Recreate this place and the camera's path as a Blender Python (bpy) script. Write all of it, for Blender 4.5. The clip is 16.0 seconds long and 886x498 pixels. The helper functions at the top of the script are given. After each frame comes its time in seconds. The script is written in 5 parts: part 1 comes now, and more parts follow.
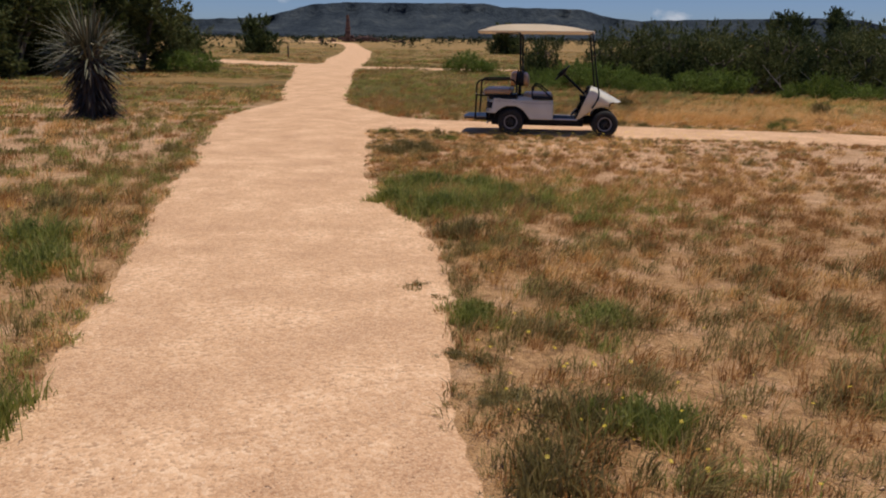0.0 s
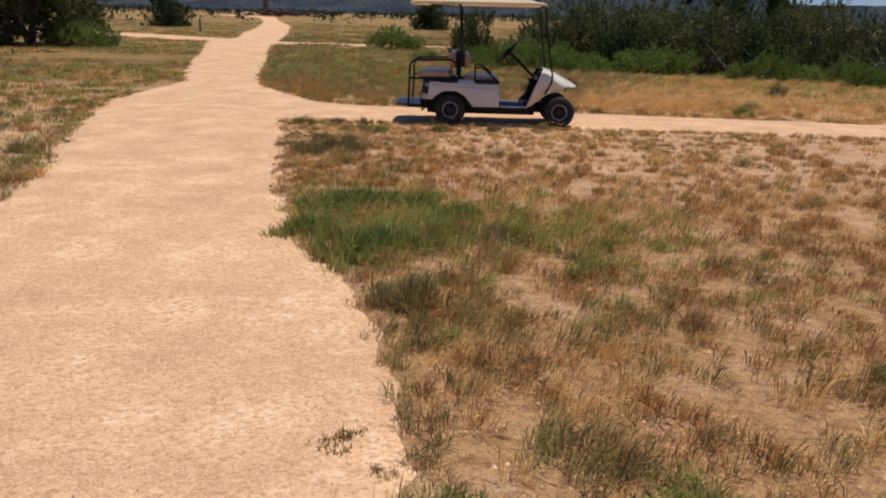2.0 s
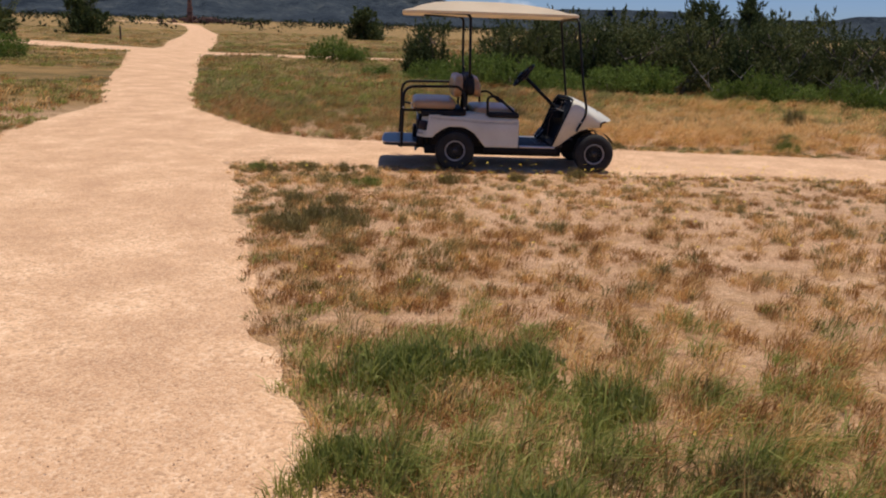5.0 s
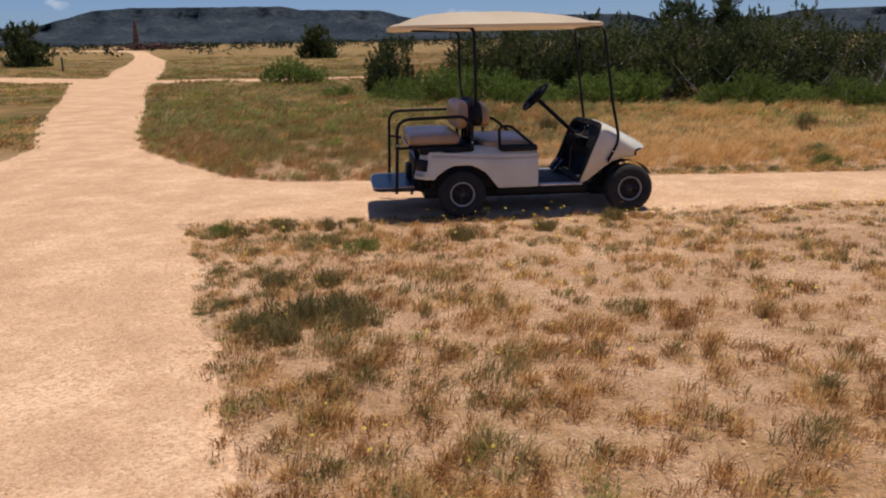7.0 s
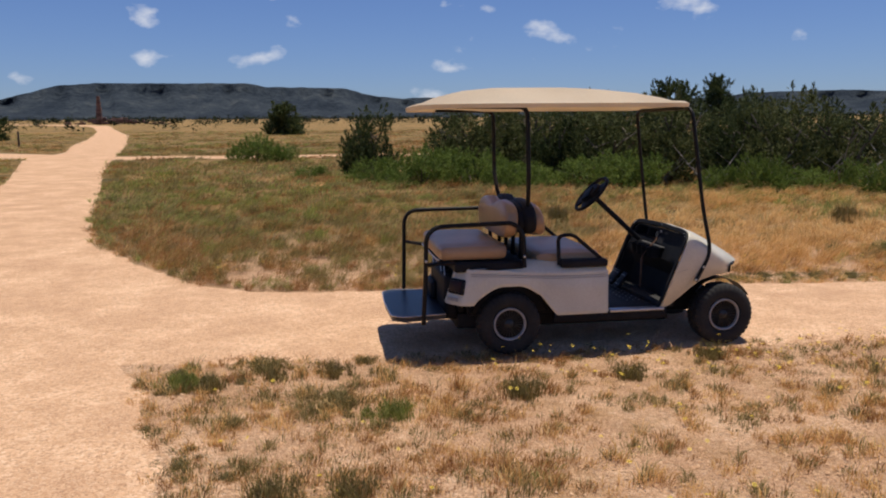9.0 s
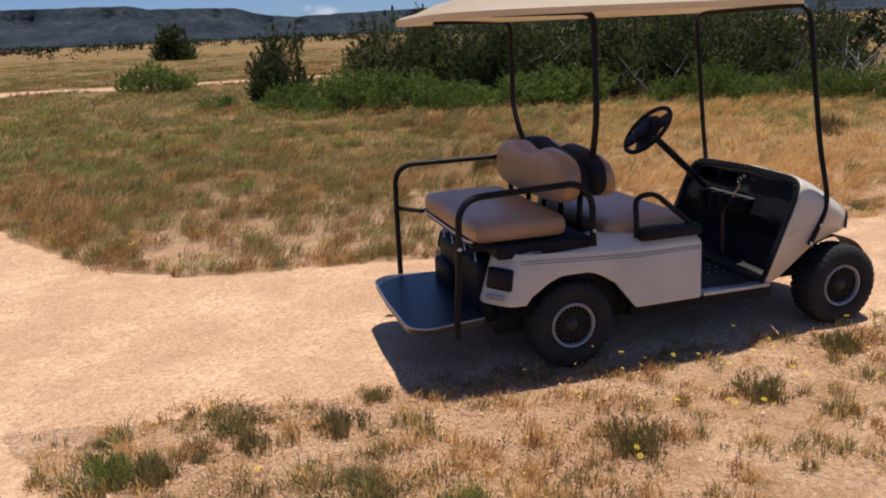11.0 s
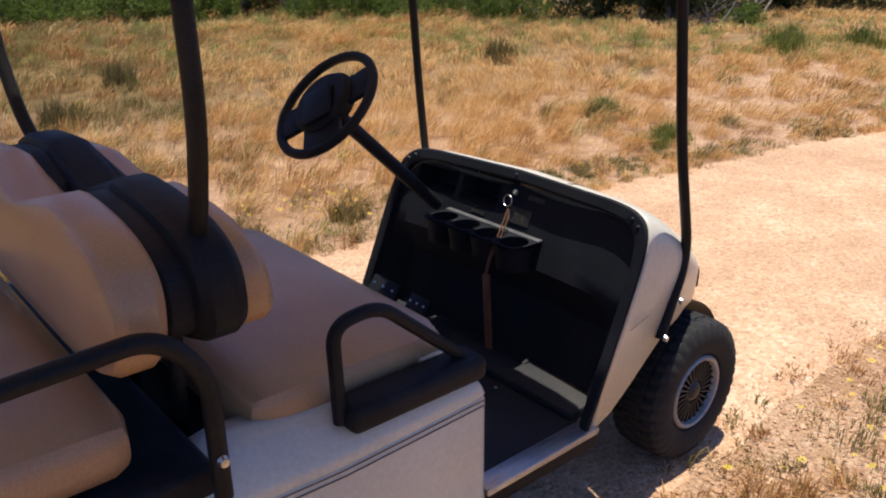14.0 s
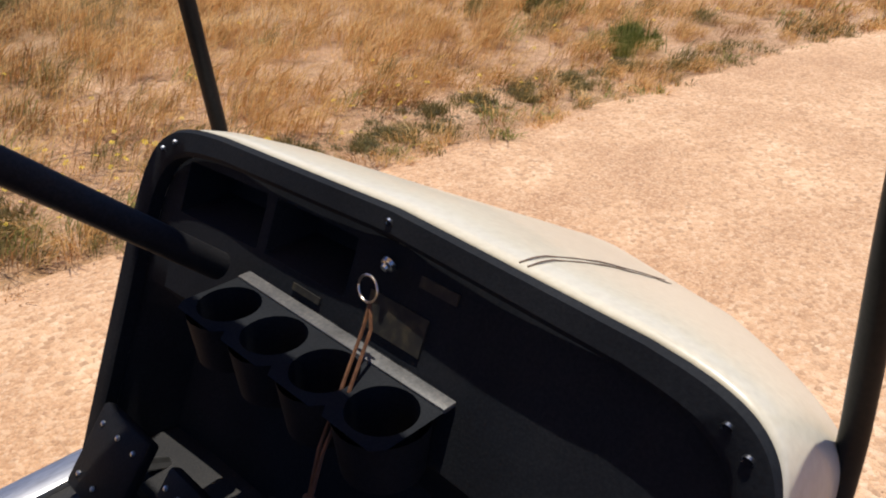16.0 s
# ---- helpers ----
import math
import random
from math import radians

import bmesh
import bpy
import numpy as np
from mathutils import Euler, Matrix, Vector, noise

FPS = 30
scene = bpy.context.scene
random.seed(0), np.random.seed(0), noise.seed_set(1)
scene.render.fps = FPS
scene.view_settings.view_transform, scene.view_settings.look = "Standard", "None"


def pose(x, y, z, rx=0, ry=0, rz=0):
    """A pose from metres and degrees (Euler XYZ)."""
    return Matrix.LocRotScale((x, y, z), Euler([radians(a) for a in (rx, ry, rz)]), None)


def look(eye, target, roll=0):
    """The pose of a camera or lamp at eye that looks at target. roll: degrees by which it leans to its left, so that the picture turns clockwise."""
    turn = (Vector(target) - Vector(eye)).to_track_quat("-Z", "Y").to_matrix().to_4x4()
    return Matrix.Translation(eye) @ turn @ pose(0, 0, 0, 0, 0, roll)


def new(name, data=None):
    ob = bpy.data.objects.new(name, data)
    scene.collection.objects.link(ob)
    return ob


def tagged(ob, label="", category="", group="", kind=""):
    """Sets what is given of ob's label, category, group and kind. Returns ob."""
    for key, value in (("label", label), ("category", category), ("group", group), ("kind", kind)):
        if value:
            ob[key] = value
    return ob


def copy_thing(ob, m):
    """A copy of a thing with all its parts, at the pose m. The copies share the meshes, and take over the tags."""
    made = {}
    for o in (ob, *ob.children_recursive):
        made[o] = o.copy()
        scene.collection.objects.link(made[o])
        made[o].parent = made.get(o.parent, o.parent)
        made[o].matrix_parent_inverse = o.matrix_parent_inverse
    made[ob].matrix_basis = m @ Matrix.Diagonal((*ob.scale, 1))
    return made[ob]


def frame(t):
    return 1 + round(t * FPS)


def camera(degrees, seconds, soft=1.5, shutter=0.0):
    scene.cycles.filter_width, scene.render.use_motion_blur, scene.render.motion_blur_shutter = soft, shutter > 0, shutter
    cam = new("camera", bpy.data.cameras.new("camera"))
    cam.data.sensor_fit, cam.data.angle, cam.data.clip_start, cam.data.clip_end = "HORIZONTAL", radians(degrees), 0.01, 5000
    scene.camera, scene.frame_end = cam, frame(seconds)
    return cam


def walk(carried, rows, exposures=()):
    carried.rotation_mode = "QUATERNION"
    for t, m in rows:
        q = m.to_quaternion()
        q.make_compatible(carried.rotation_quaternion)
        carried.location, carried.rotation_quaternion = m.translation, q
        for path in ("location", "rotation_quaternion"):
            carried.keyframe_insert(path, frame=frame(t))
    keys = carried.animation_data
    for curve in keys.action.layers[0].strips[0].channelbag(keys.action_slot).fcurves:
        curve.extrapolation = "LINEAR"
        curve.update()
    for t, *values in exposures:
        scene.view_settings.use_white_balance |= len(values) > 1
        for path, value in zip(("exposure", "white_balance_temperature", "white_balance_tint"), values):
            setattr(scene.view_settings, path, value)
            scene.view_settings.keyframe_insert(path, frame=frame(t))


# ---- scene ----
cam = camera(58.0, 16.0, soft=2.0)
PATH = [
    (0, (0.716, -15.049, 1.426), (0.464, -13.123, 0.95), 0.9),
    (0.5, (0.6, -14.478, 1.418), (0.363, -12.539, 0.987), 2.3),
    (1, (0.561, -13.95, 1.373), (0.282, -12.021, 0.923), 3.9),
    (1.5, (0.458, -13.321, 1.356), (0.186, -11.397, 0.882), 1.5),
    (2, (0.357, -12.849, 1.413), (0.293, -10.921, 0.885), 1.4),
    (2.5, (0.233, -12.318, 1.44), (0.179, -10.381, 0.946), 2.7),
    (3, (0.044, -11.729, 1.393), (0.0, -9.809, 0.834), 1.9),
    (3.5, (-0.094, -11.202, 1.373), (-0.05, -9.306, 0.739), 0.7),
    (4, (-0.27, -10.762, 1.47), (-0.275, -8.84, 0.917), 1.2),
    (4.2, (-0.355, -10.566, 1.469), (-0.336, -8.635, 0.95), 2.0),
    (6.3, (-0.857, -8.81, 1.535), (-0.631, -6.884, 1.047), -0.8),
    (6.5, (-0.877, -8.577, 1.541), (-0.651, -6.647, 1.068), -0.9),
    (7, (-0.979, -8.061, 1.561), (-0.781, -6.127, 1.088), -1.1),
    (7.5, (-1.095, -7.539, 1.595), (-0.798, -5.614, 1.14), -0.1),
    (8, (-1.306, -6.953, 1.632), (-0.979, -5.014, 1.268), 1.3),
    (8.5, (-1.306, -6.466, 1.646), (-1.057, -4.504, 1.347), 1.1),
    (8.7, (-1.309, -6.295, 1.637), (-1.046, -4.332, 1.36), 0.4),
    (10.8, (-1.644, -4.252, 1.691), (-1.184, -2.374, 1.18), -2.5),
    (11, (-1.656, -4.077, 1.686), (-1.151, -2.206, 1.19), -2.9),
    (11.5, (-1.601, -3.66, 1.712), (-0.851, -1.867, 1.24), -4.3),
    (12, (-1.421, -3.273, 1.634), (-0.416, -1.605, 1.173), -4.6),
    (12.5, (-1.203, -2.821, 1.639), (-0.106, -1.217, 1.165), -2.7),
    (13, (-0.977, -2.393, 1.624), (0.229, -0.887, 1.098), -1.4),
    (13.5, (-0.644, -1.987, 1.555), (0.618, -0.564, 0.936), -0.3),
    (14, (-0.36, -1.592, 1.544), (0.865, -0.181, 0.831), 0.4),
    (14.5, (-0.096, -1.239, 1.561), (1.094, 0.158, 0.765), -0.5),
    (15, (0.267, -1.053, 1.513), (1.396, 0.367, 0.671), -1.6),
    (15.5, (0.513, -0.808, 1.42), (1.757, 0.388, 0.409), 3.6),
    (16, (0.808, -0.573, 1.315), (2.076, 0.64, 0.356), 1.1),
]
walk(cam, [(t, look(eye, target, roll)) for t, eye, target, roll in PATH], exposures=[(0.0, -0.43, 6650, 10), (1.0, -0.35, 6600, 10), (2.0, -0.23, 6550, 10), (3.5, -0.14, 6500, 10), (6.5, -0.3, 6500, 10), (7.5, -0.19, 6500, 10), (8.5, -0.21, 6550, 10), (11.0, -0.11, 6350, 10), (12.5, 0.06, 6050, 10), (14.0, 0.23, 6200, 9), (15.2, 0.18, 6250, 9), (16.0, -0.02, 6350, 9)])

# ---- world, sun ----
SUN_TILT, SUN_FROM = 9.0, 25.0          # degrees off the zenith, and the compass side it leans from (0: +x, 90: +y)
sun_way = Vector((math.sin(radians(SUN_TILT)) * math.cos(radians(SUN_FROM)), math.sin(radians(SUN_TILT)) * math.sin(radians(SUN_FROM)), math.cos(radians(SUN_TILT))))
sun = new("sun", bpy.data.lights.new("sun", "SUN"))
sun.data.energy, sun.data.angle, sun.data.color = 4.9, radians(0.5), (1.0, 0.92, 0.80)
sun.matrix_world = look(sun_way * 50, (0, 0, 0))
world = bpy.data.worlds.new("world")
scene.world = world
world.use_nodes = True
wn, wl = world.node_tree.nodes, world.node_tree.links
wn.clear()
sky = wn.new("ShaderNodeTexSky")
sky.sky_type, sky.sun_disc = "NISHITA", False
sky.sun_elevation, sky.sun_rotation = radians(90 - SUN_TILT), radians(90 - SUN_FROM)
sky.altitude, sky.air_density, sky.dust_density, sky.ozone_density = 600, 1.0, 0.5, 2.0
wcoord, wmap, wcloud, wramp, wmix = (wn.new("ShaderNode" + k) for k in ("TexCoord", "Mapping", "TexNoise", "ValToRGB", "MixRGB"))
wmap.inputs["Scale"].default_value = (1.0, 1.0, 1.7)
wcloud.inputs["Scale"].default_value, wcloud.inputs["Detail"].default_value, wcloud.inputs["Roughness"].default_value = 11.0, 7.0, 0.5
wramp.color_ramp.elements[0].position, wramp.color_ramp.elements[1].position = 0.61, 0.74
wmix.inputs[2].default_value = (15.5, 16.0, 17.4, 1)
wbg, wout = wn.new("ShaderNodeBackground"), wn.new("ShaderNodeOutputWorld")
wbg.inputs[1].default_value = 0.054
wl.new(wcoord.outputs["Generated"], wmap.inputs[0])
wl.new(wmap.outputs[0], wcloud.inputs["Vector"])
wl.new(wcloud.outputs["Fac"], wramp.inputs[0])
wl.new(wramp.outputs[0], wmix.inputs[0])
wtint = wn.new("ShaderNodeMixRGB")
wtint.blend_type = "MULTIPLY"
wtint.inputs[0].default_value, wtint.inputs[2].default_value = 1.0, (1.0, 1.22, 1.84, 1)
wl.new(sky.outputs[0], wtint.inputs[1])
wl.new(wtint.outputs[0], wmix.inputs[1])
wl.new(wmix.outputs[0], wbg.inputs[0])
wl.new(wbg.outputs[0], wout.inputs[0])


# ---- materials ----
def mat(name, colours, scale=8.0, rough=0.8, metal=0.0, bump=0.0, fine=60.0, spec=0.5, random_mix=0.0, per="island", translucent=0.0, coat=0.0, detail=6.0, stretch=None, bump_size=0.02):
    """Colours from a two-scale noise ramp, with relief from the finer one; random_mix shifts each piece along the ramp."""
    m = bpy.data.materials.new(name)
    m.use_nodes = True
    n, l = m.node_tree.nodes, m.node_tree.links
    b = n["Principled BSDF"]
    co = n.new("ShaderNodeTexCoord")
    vec = co.outputs["Object"]
    if stretch:
        mp = n.new("ShaderNodeMapping")
        mp.inputs["Scale"].default_value = stretch
        l.new(vec, mp.inputs[0])
        vec = mp.outputs[0]
    big, small = n.new("ShaderNodeTexNoise"), n.new("ShaderNodeTexNoise")
    for node, s in ((big, scale), (small, fine)):
        node.inputs["Scale"].default_value, node.inputs["Detail"].default_value = s, detail
        l.new(vec, node.inputs["Vector"])
    mix = n.new("ShaderNodeMath")
    mix.operation = "MULTIPLY_ADD"
    mix.inputs[1].default_value = 0.45
    l.new(small.outputs["Fac"], mix.inputs[0])
    half = n.new("ShaderNodeMath")
    half.operation = "MULTIPLY"
    half.inputs[1].default_value = 0.55
    l.new(big.outputs["Fac"], half.inputs[0])
    l.new(half.outputs[0], mix.inputs[2])
    fac = mix.outputs[0]
    if random_mix:
        rnd = n.new("ShaderNodeNewGeometry").outputs["Random Per Island"] if per == "island" else n.new("ShaderNodeObjectInfo").outputs["Random"]
        rm = n.new("ShaderNodeMixRGB")
        rm.inputs[0].default_value = random_mix
        l.new(fac, rm.inputs[1])
        l.new(rnd, rm.inputs[2])
        fac = rm.outputs[0]
    ramp = n.new("ShaderNodeValToRGB")
    e = ramp.color_ramp.elements
    lo, hi = (0.05, 0.95) if random_mix > 0.3 else (0.32, 0.68)
    while len(e) < len(colours):
        e.new(0.5)
    for k, c in enumerate(colours):
        e[k].position = lo + (hi - lo) * k / max(1, len(colours) - 1)
        e[k].color = (*c, 1)
    l.new(fac, ramp.inputs[0])
    l.new(ramp.outputs[0], b.inputs["Base Color"])
    b.inputs["Roughness"].default_value, b.inputs["Metallic"].default_value, b.inputs["Specular IOR Level"].default_value = rough, metal, spec
    b.inputs["Coat Weight"].default_value = coat
    if bump:
        bp = n.new("ShaderNodeBump")
        bp.inputs["Strength"].default_value, bp.inputs["Distance"].default_value = bump, bump_size
        l.new(small.outputs["Fac"], bp.inputs["Height"])
        l.new(bp.outputs[0], b.inputs["Normal"])
    if translucent:
        tr, ms = n.new("ShaderNodeBsdfTranslucent"), n.new("ShaderNodeMixShader")
        l.new(ramp.outputs[0], tr.inputs[0])
        ms.inputs[0].default_value = translucent
        l.new(b.outputs[0], ms.inputs[1])
        l.new(tr.outputs[0], ms.inputs[2])
        l.new(ms.outputs[0], n["Material Output"].inputs[0])
    return m


def grit(n, l, co):
    """Crushed pale limestone: stones and finer grains as cells over broad tonal patches; gives colour and relief."""
    def cells(scale, stops):
        vo = n.new("ShaderNodeTexVoronoi")
        vo.inputs["Scale"].default_value = scale
        l.new(co, vo.inputs["Vector"])
        sep = n.new("ShaderNodeSeparateColor")
        l.new(vo.outputs["Color"], sep.inputs[0])
        return vo, ramp_of(n, l, sep.outputs[0], stops)

    fine, grain = cells(120.0, [(0.0, (0.30, 0.165, 0.095)), (0.12, (0.45, 0.26, 0.145)), (0.5, (0.64, 0.39, 0.23)), (0.85, (0.75, 0.50, 0.315)), (1.0, (0.82, 0.61, 0.42))])
    stone, chip = cells(60.0, [(0.0, (0.24, 0.13, 0.075)), (0.2, (0.54, 0.31, 0.17)), (0.6, (0.75, 0.465, 0.275)), (1.0, (0.88, 0.64, 0.44))])
    big = n.new("ShaderNodeTexNoise")
    big.inputs["Scale"].default_value, big.inputs["Detail"].default_value, big.inputs["Roughness"].default_value = 1.3, 9.0, 0.74
    l.new(co, big.inputs["Vector"])
    patch = ramp_of(n, l, big.outputs["Fac"], [(0.36, (0.45, 0.25, 0.138)), (0.5, (0.64, 0.39, 0.225)), (0.62, (0.88, 0.60, 0.38))])
    loose = ramp_of(n, l, big.outputs["Fac"], [(0.42, (0.2, 0.2, 0.2)), (0.58, (0.85, 0.85, 0.85))])
    m1, m2 = n.new("ShaderNodeMixRGB"), n.new("ShaderNodeMixRGB")
    l.new(loose, m1.inputs[0])
    l.new(grain, m1.inputs[1])
    l.new(chip, m1.inputs[2])
    m2.inputs[0].default_value = 0.38
    l.new(m1.outputs[0], m2.inputs[1])
    l.new(patch, m2.inputs[2])
    # relief: rounded stones where the cover is loose, fine grains everywhere
    rough = n.new("ShaderNodeTexNoise")
    rough.inputs["Scale"].default_value, rough.inputs["Detail"].default_value, rough.inputs["Roughness"].default_value = 24.0, 8.0, 0.7
    l.new(co, rough.inputs["Vector"])
    hs, hf = n.new("ShaderNodeMath"), n.new("ShaderNodeMath")
    hs.operation = hf.operation = "MULTIPLY_ADD"
    hs.inputs[1].default_value, hf.inputs[1].default_value = -1.3, -0.7
    l.new(stone.outputs["Distance"], hs.inputs[0])
    l.new(rough.outputs["Fac"], hs.inputs[2])
    l.new(fine.outputs["Distance"], hf.inputs[0])
    l.new(hs.outputs[0], hf.inputs[2])
    return m2.outputs[0], hf.outputs[0]


def ramp_of(n, l, f, stops):
    r = n.new("ShaderNodeValToRGB")
    e = r.color_ramp.elements
    while len(e) < len(stops):
        e.new(0.5)
    for k, (p, c) in enumerate(stops):
        e[k].position, e[k].color = p, (*c, 1)
    l.new(f, r.inputs[0])
    return r.outputs[0]


def noise_of(n, l, co, scale, detail=6.0, rough=0.6):
    k = n.new("ShaderNodeTexNoise")
    k.inputs["Scale"].default_value, k.inputs["Detail"].default_value, k.inputs["Roughness"].default_value = scale, detail, rough
    l.new(co, k.inputs["Vector"])
    return k.outputs["Fac"]


def relief(n, l, b, height, strength, distance):
    b.inputs["Roughness"].default_value, b.inputs["Specular IOR Level"].default_value = 0.95, 0.15
    bp = n.new("ShaderNodeBump")
    bp.inputs["Strength"].default_value, bp.inputs["Distance"].default_value = strength, distance
    l.new(height, bp.inputs["Height"])
    l.new(bp.outputs[0], b.inputs["Normal"])


def ground_mat():
    """Peach gritty soil, dry litter where the field noise thickens, grass cover far off."""
    m = bpy.data.materials.new("soil")
    m.use_nodes = True
    n, l = m.node_tree.nodes, m.node_tree.links
    b = n["Principled BSDF"]
    co = n.new("ShaderNodeTexCoord").outputs["Object"]
    soil, height = grit(n, l, co)
    litter = ramp_of(n, l, noise_of(n, l, co, 11.0, 9.0, 0.8), [(0.3, (0.13, 0.072, 0.030)), (0.45, (0.36, 0.20, 0.088)), (0.57, (0.58, 0.345, 0.165)), (0.68, (0.28, 0.185, 0.078))])
    sep, away, addc = n.new("ShaderNodeSeparateXYZ"), n.new("ShaderNodeMapRange"), n.new("ShaderNodeMath")
    l.new(co, sep.inputs[0])
    # litter thickens away from the track junction
    away.inputs["From Min"].default_value, away.inputs["From Max"].default_value, away.inputs["To Max"].default_value = -3.6, -7.8, 0.17
    l.new(sep.outputs[1], away.inputs[0])
    addc.operation = "ADD"
    l.new(noise_of(n, l, co, 2.2, 8.0, 0.7), addc.inputs[0])
    l.new(away.outputs[0], addc.inputs[1])
    cover = ramp_of(n, l, addc.outputs[0], [(0.49, (0, 0, 0)), (0.66, (0.9, 0.9, 0.9))])
    mix = n.new("ShaderNodeMixRGB")
    l.new(cover, mix.inputs[0])
    l.new(soil, mix.inputs[1])
    l.new(litter, mix.inputs[2])
    # far field: dry grass cover with green swathes
    rise = n.new("ShaderNodeMapRange")
    rise.inputs["From Min"].default_value, rise.inputs["From Max"].default_value = 3.4, 7.5
    l.new(sep.outputs[1], rise.inputs[0])
    mp = n.new("ShaderNodeMapping")
    mp.inputs["Scale"].default_value = (0.5, 1.0, 1.0)
    l.new(co, mp.inputs[0])
    far = ramp_of(n, l, noise_of(n, l, mp.outputs[0], 0.35, 12.0, 0.74), [(0.32, (0.085, 0.080, 0.03)), (0.45, (0.19, 0.132, 0.05)), (0.56, (0.37, 0.225, 0.09)), (0.70, (0.26, 0.175, 0.07))])
    mix2 = n.new("ShaderNodeMixRGB")
    l.new(rise.outputs[0], mix2.inputs[0])
    l.new(mix.outputs[0], mix2.inputs[1])
    l.new(far, mix2.inputs[2])
    l.new(mix2.outputs[0], b.inputs["Base Color"])
    relief(n, l, b, height, 0.9, 0.018)
    return m


def path_mat():
    m = bpy.data.materials.new("crushed_stone")
    m.use_nodes = True
    n, l = m.node_tree.nodes, m.node_tree.links
    b = n["Principled BSDF"]
    colour, height = grit(n, l, n.new("ShaderNodeTexCoord").outputs["Object"])
    l.new(colour, b.inputs["Base Color"])
    relief(n, l, b, height, 0.6, 0.012)
    return m


M_SOIL, M_PATH = ground_mat(), path_mat()
M_DRY = mat("dry_grass", [(0.480, 0.253, 0.080), (0.650, 0.382, 0.136), (0.780, 0.501, 0.202), (0.860, 0.626, 0.310)], 1.6, 0.7, random_mix=0.3, translucent=0.40, spec=0.2)
M_BROWN = mat("brown_grass", [(0.220, 0.100, 0.039), (0.350, 0.172, 0.062), (0.480, 0.258, 0.094), (0.600, 0.363, 0.155)], 1.6, 0.75, random_mix=0.3, translucent=0.35, spec=0.2)
M_OLIVE = mat("olive_grass", [(0.135, 0.105, 0.04), (0.215, 0.175, 0.062), (0.31, 0.245, 0.095), (0.44, 0.34, 0.15)], 1.6, 0.7, random_mix=0.3, translucent=0.45, spec=0.2)
M_GREEN = mat("green_grass", [(0.135, 0.160, 0.036), (0.24, 0.270, 0.062), (0.36, 0.37, 0.10), (0.50, 0.46, 0.17)], 1.6, 0.65, random_mix=0.3, translucent=0.5, spec=0.25)
M_GREY = mat("grey_green_leaf", [(0.12, 0.12, 0.06), (0.21, 0.205, 0.105), (0.31, 0.29, 0.165), (0.46, 0.42, 0.29)], 2.0, 0.75, random_mix=0.3, translucent=0.3, spec=0.2)
M_JUNIPER = mat("juniper_leaf", [(0.021, 0.032, 0.011), (0.044, 0.064, 0.021), (0.081, 0.102, 0.034), (0.141, 0.151, 0.055)], 1.6, 0.75, random_mix=0.22, translucent=0.3, spec=0.2)
M_MESQUITE = mat("mesquite_leaf", [(0.034, 0.046, 0.013), (0.070, 0.088, 0.027), (0.118, 0.128, 0.044), (0.190, 0.181, 0.072)], 1.6, 0.75, random_mix=0.22, translucent=0.3, spec=0.2)
M_BRIGHT = mat("willow_leaf", [(0.055, 0.085, 0.017), (0.112, 0.165, 0.032), (0.177, 0.238, 0.049), (0.268, 0.311, 0.085)], 2.0, 0.7, random_mix=0.2, translucent=0.4, spec=0.2)
M_BARK = mat("bark", [(0.05, 0.04, 0.03), (0.12, 0.095, 0.07), (0.25, 0.21, 0.17)], 6.0, 0.9, bump=0.8, fine=40, stretch=(1, 1, 0.25))
M_DEADWOOD = mat("dead_wood", [(0.12, 0.10, 0.085), (0.28, 0.25, 0.21), (0.42, 0.38, 0.33)], 6.0, 0.9, bump=0.5, fine=40)
M_YUCCA = mat("yucca_blade", [(0.03, 0.035, 0.02), (0.07, 0.075, 0.045), (0.15, 0.14, 0.09), (0.36, 0.32, 0.22)], 2.0, 0.55, random_mix=0.6, spec=0.4)
M_SKIRT = mat("yucca_dead_blade", [(0.02, 0.015, 0.012), (0.05, 0.037, 0.027), (0.11, 0.08, 0.055)], 3.0, 0.85, random_mix=0.6)
M_FLOWER = mat("yellow_petal", [(0.75, 0.50, 0.02), (0.85, 0.62, 0.04), (0.9, 0.72, 0.12)], 5.0, 0.6, random_mix=0.6, translucent=0.2)
M_GRAVEL = mat("gravel_stone", [(0.36, 0.20, 0.11), (0.50, 0.295, 0.165), (0.62, 0.385, 0.225), (0.74, 0.50, 0.32)], 5.0, 0.9, random_mix=0.7, spec=0.2)
# distance haze is mixed into the scrub's blue-grey base colour
M_MESA = mat("hazed_mesa_scrub", [(0.014, 0.020, 0.029), (0.026, 0.035, 0.046), (0.042, 0.053, 0.064), (0.071, 0.080, 0.084)], 0.016, 0.95, bump=0.5, fine=0.10, spec=0.05, detail=10.0, bump_size=14.0)
M_SCRUB = mat("far_scrub_leaf", [(0.012, 0.018, 0.010), (0.025, 0.034, 0.016), (0.045, 0.052, 0.025)], 0.1, 0.9, random_mix=0.6, spec=0.1)
M_POST = mat("weathered_post", [(0.03, 0.02, 0.015), (0.07, 0.05, 0.04), (0.12, 0.09, 0.07)], 8.0, 0.85, bump=0.4, stretch=(1, 1, 0.2))
M_RUBBLE = mat("ruin_stone", [(0.07, 0.038, 0.030), (0.14, 0.078, 0.06), (0.23, 0.14, 0.11)], 3.0, 0.9, bump=0.6, fine=20, random_mix=0.5)
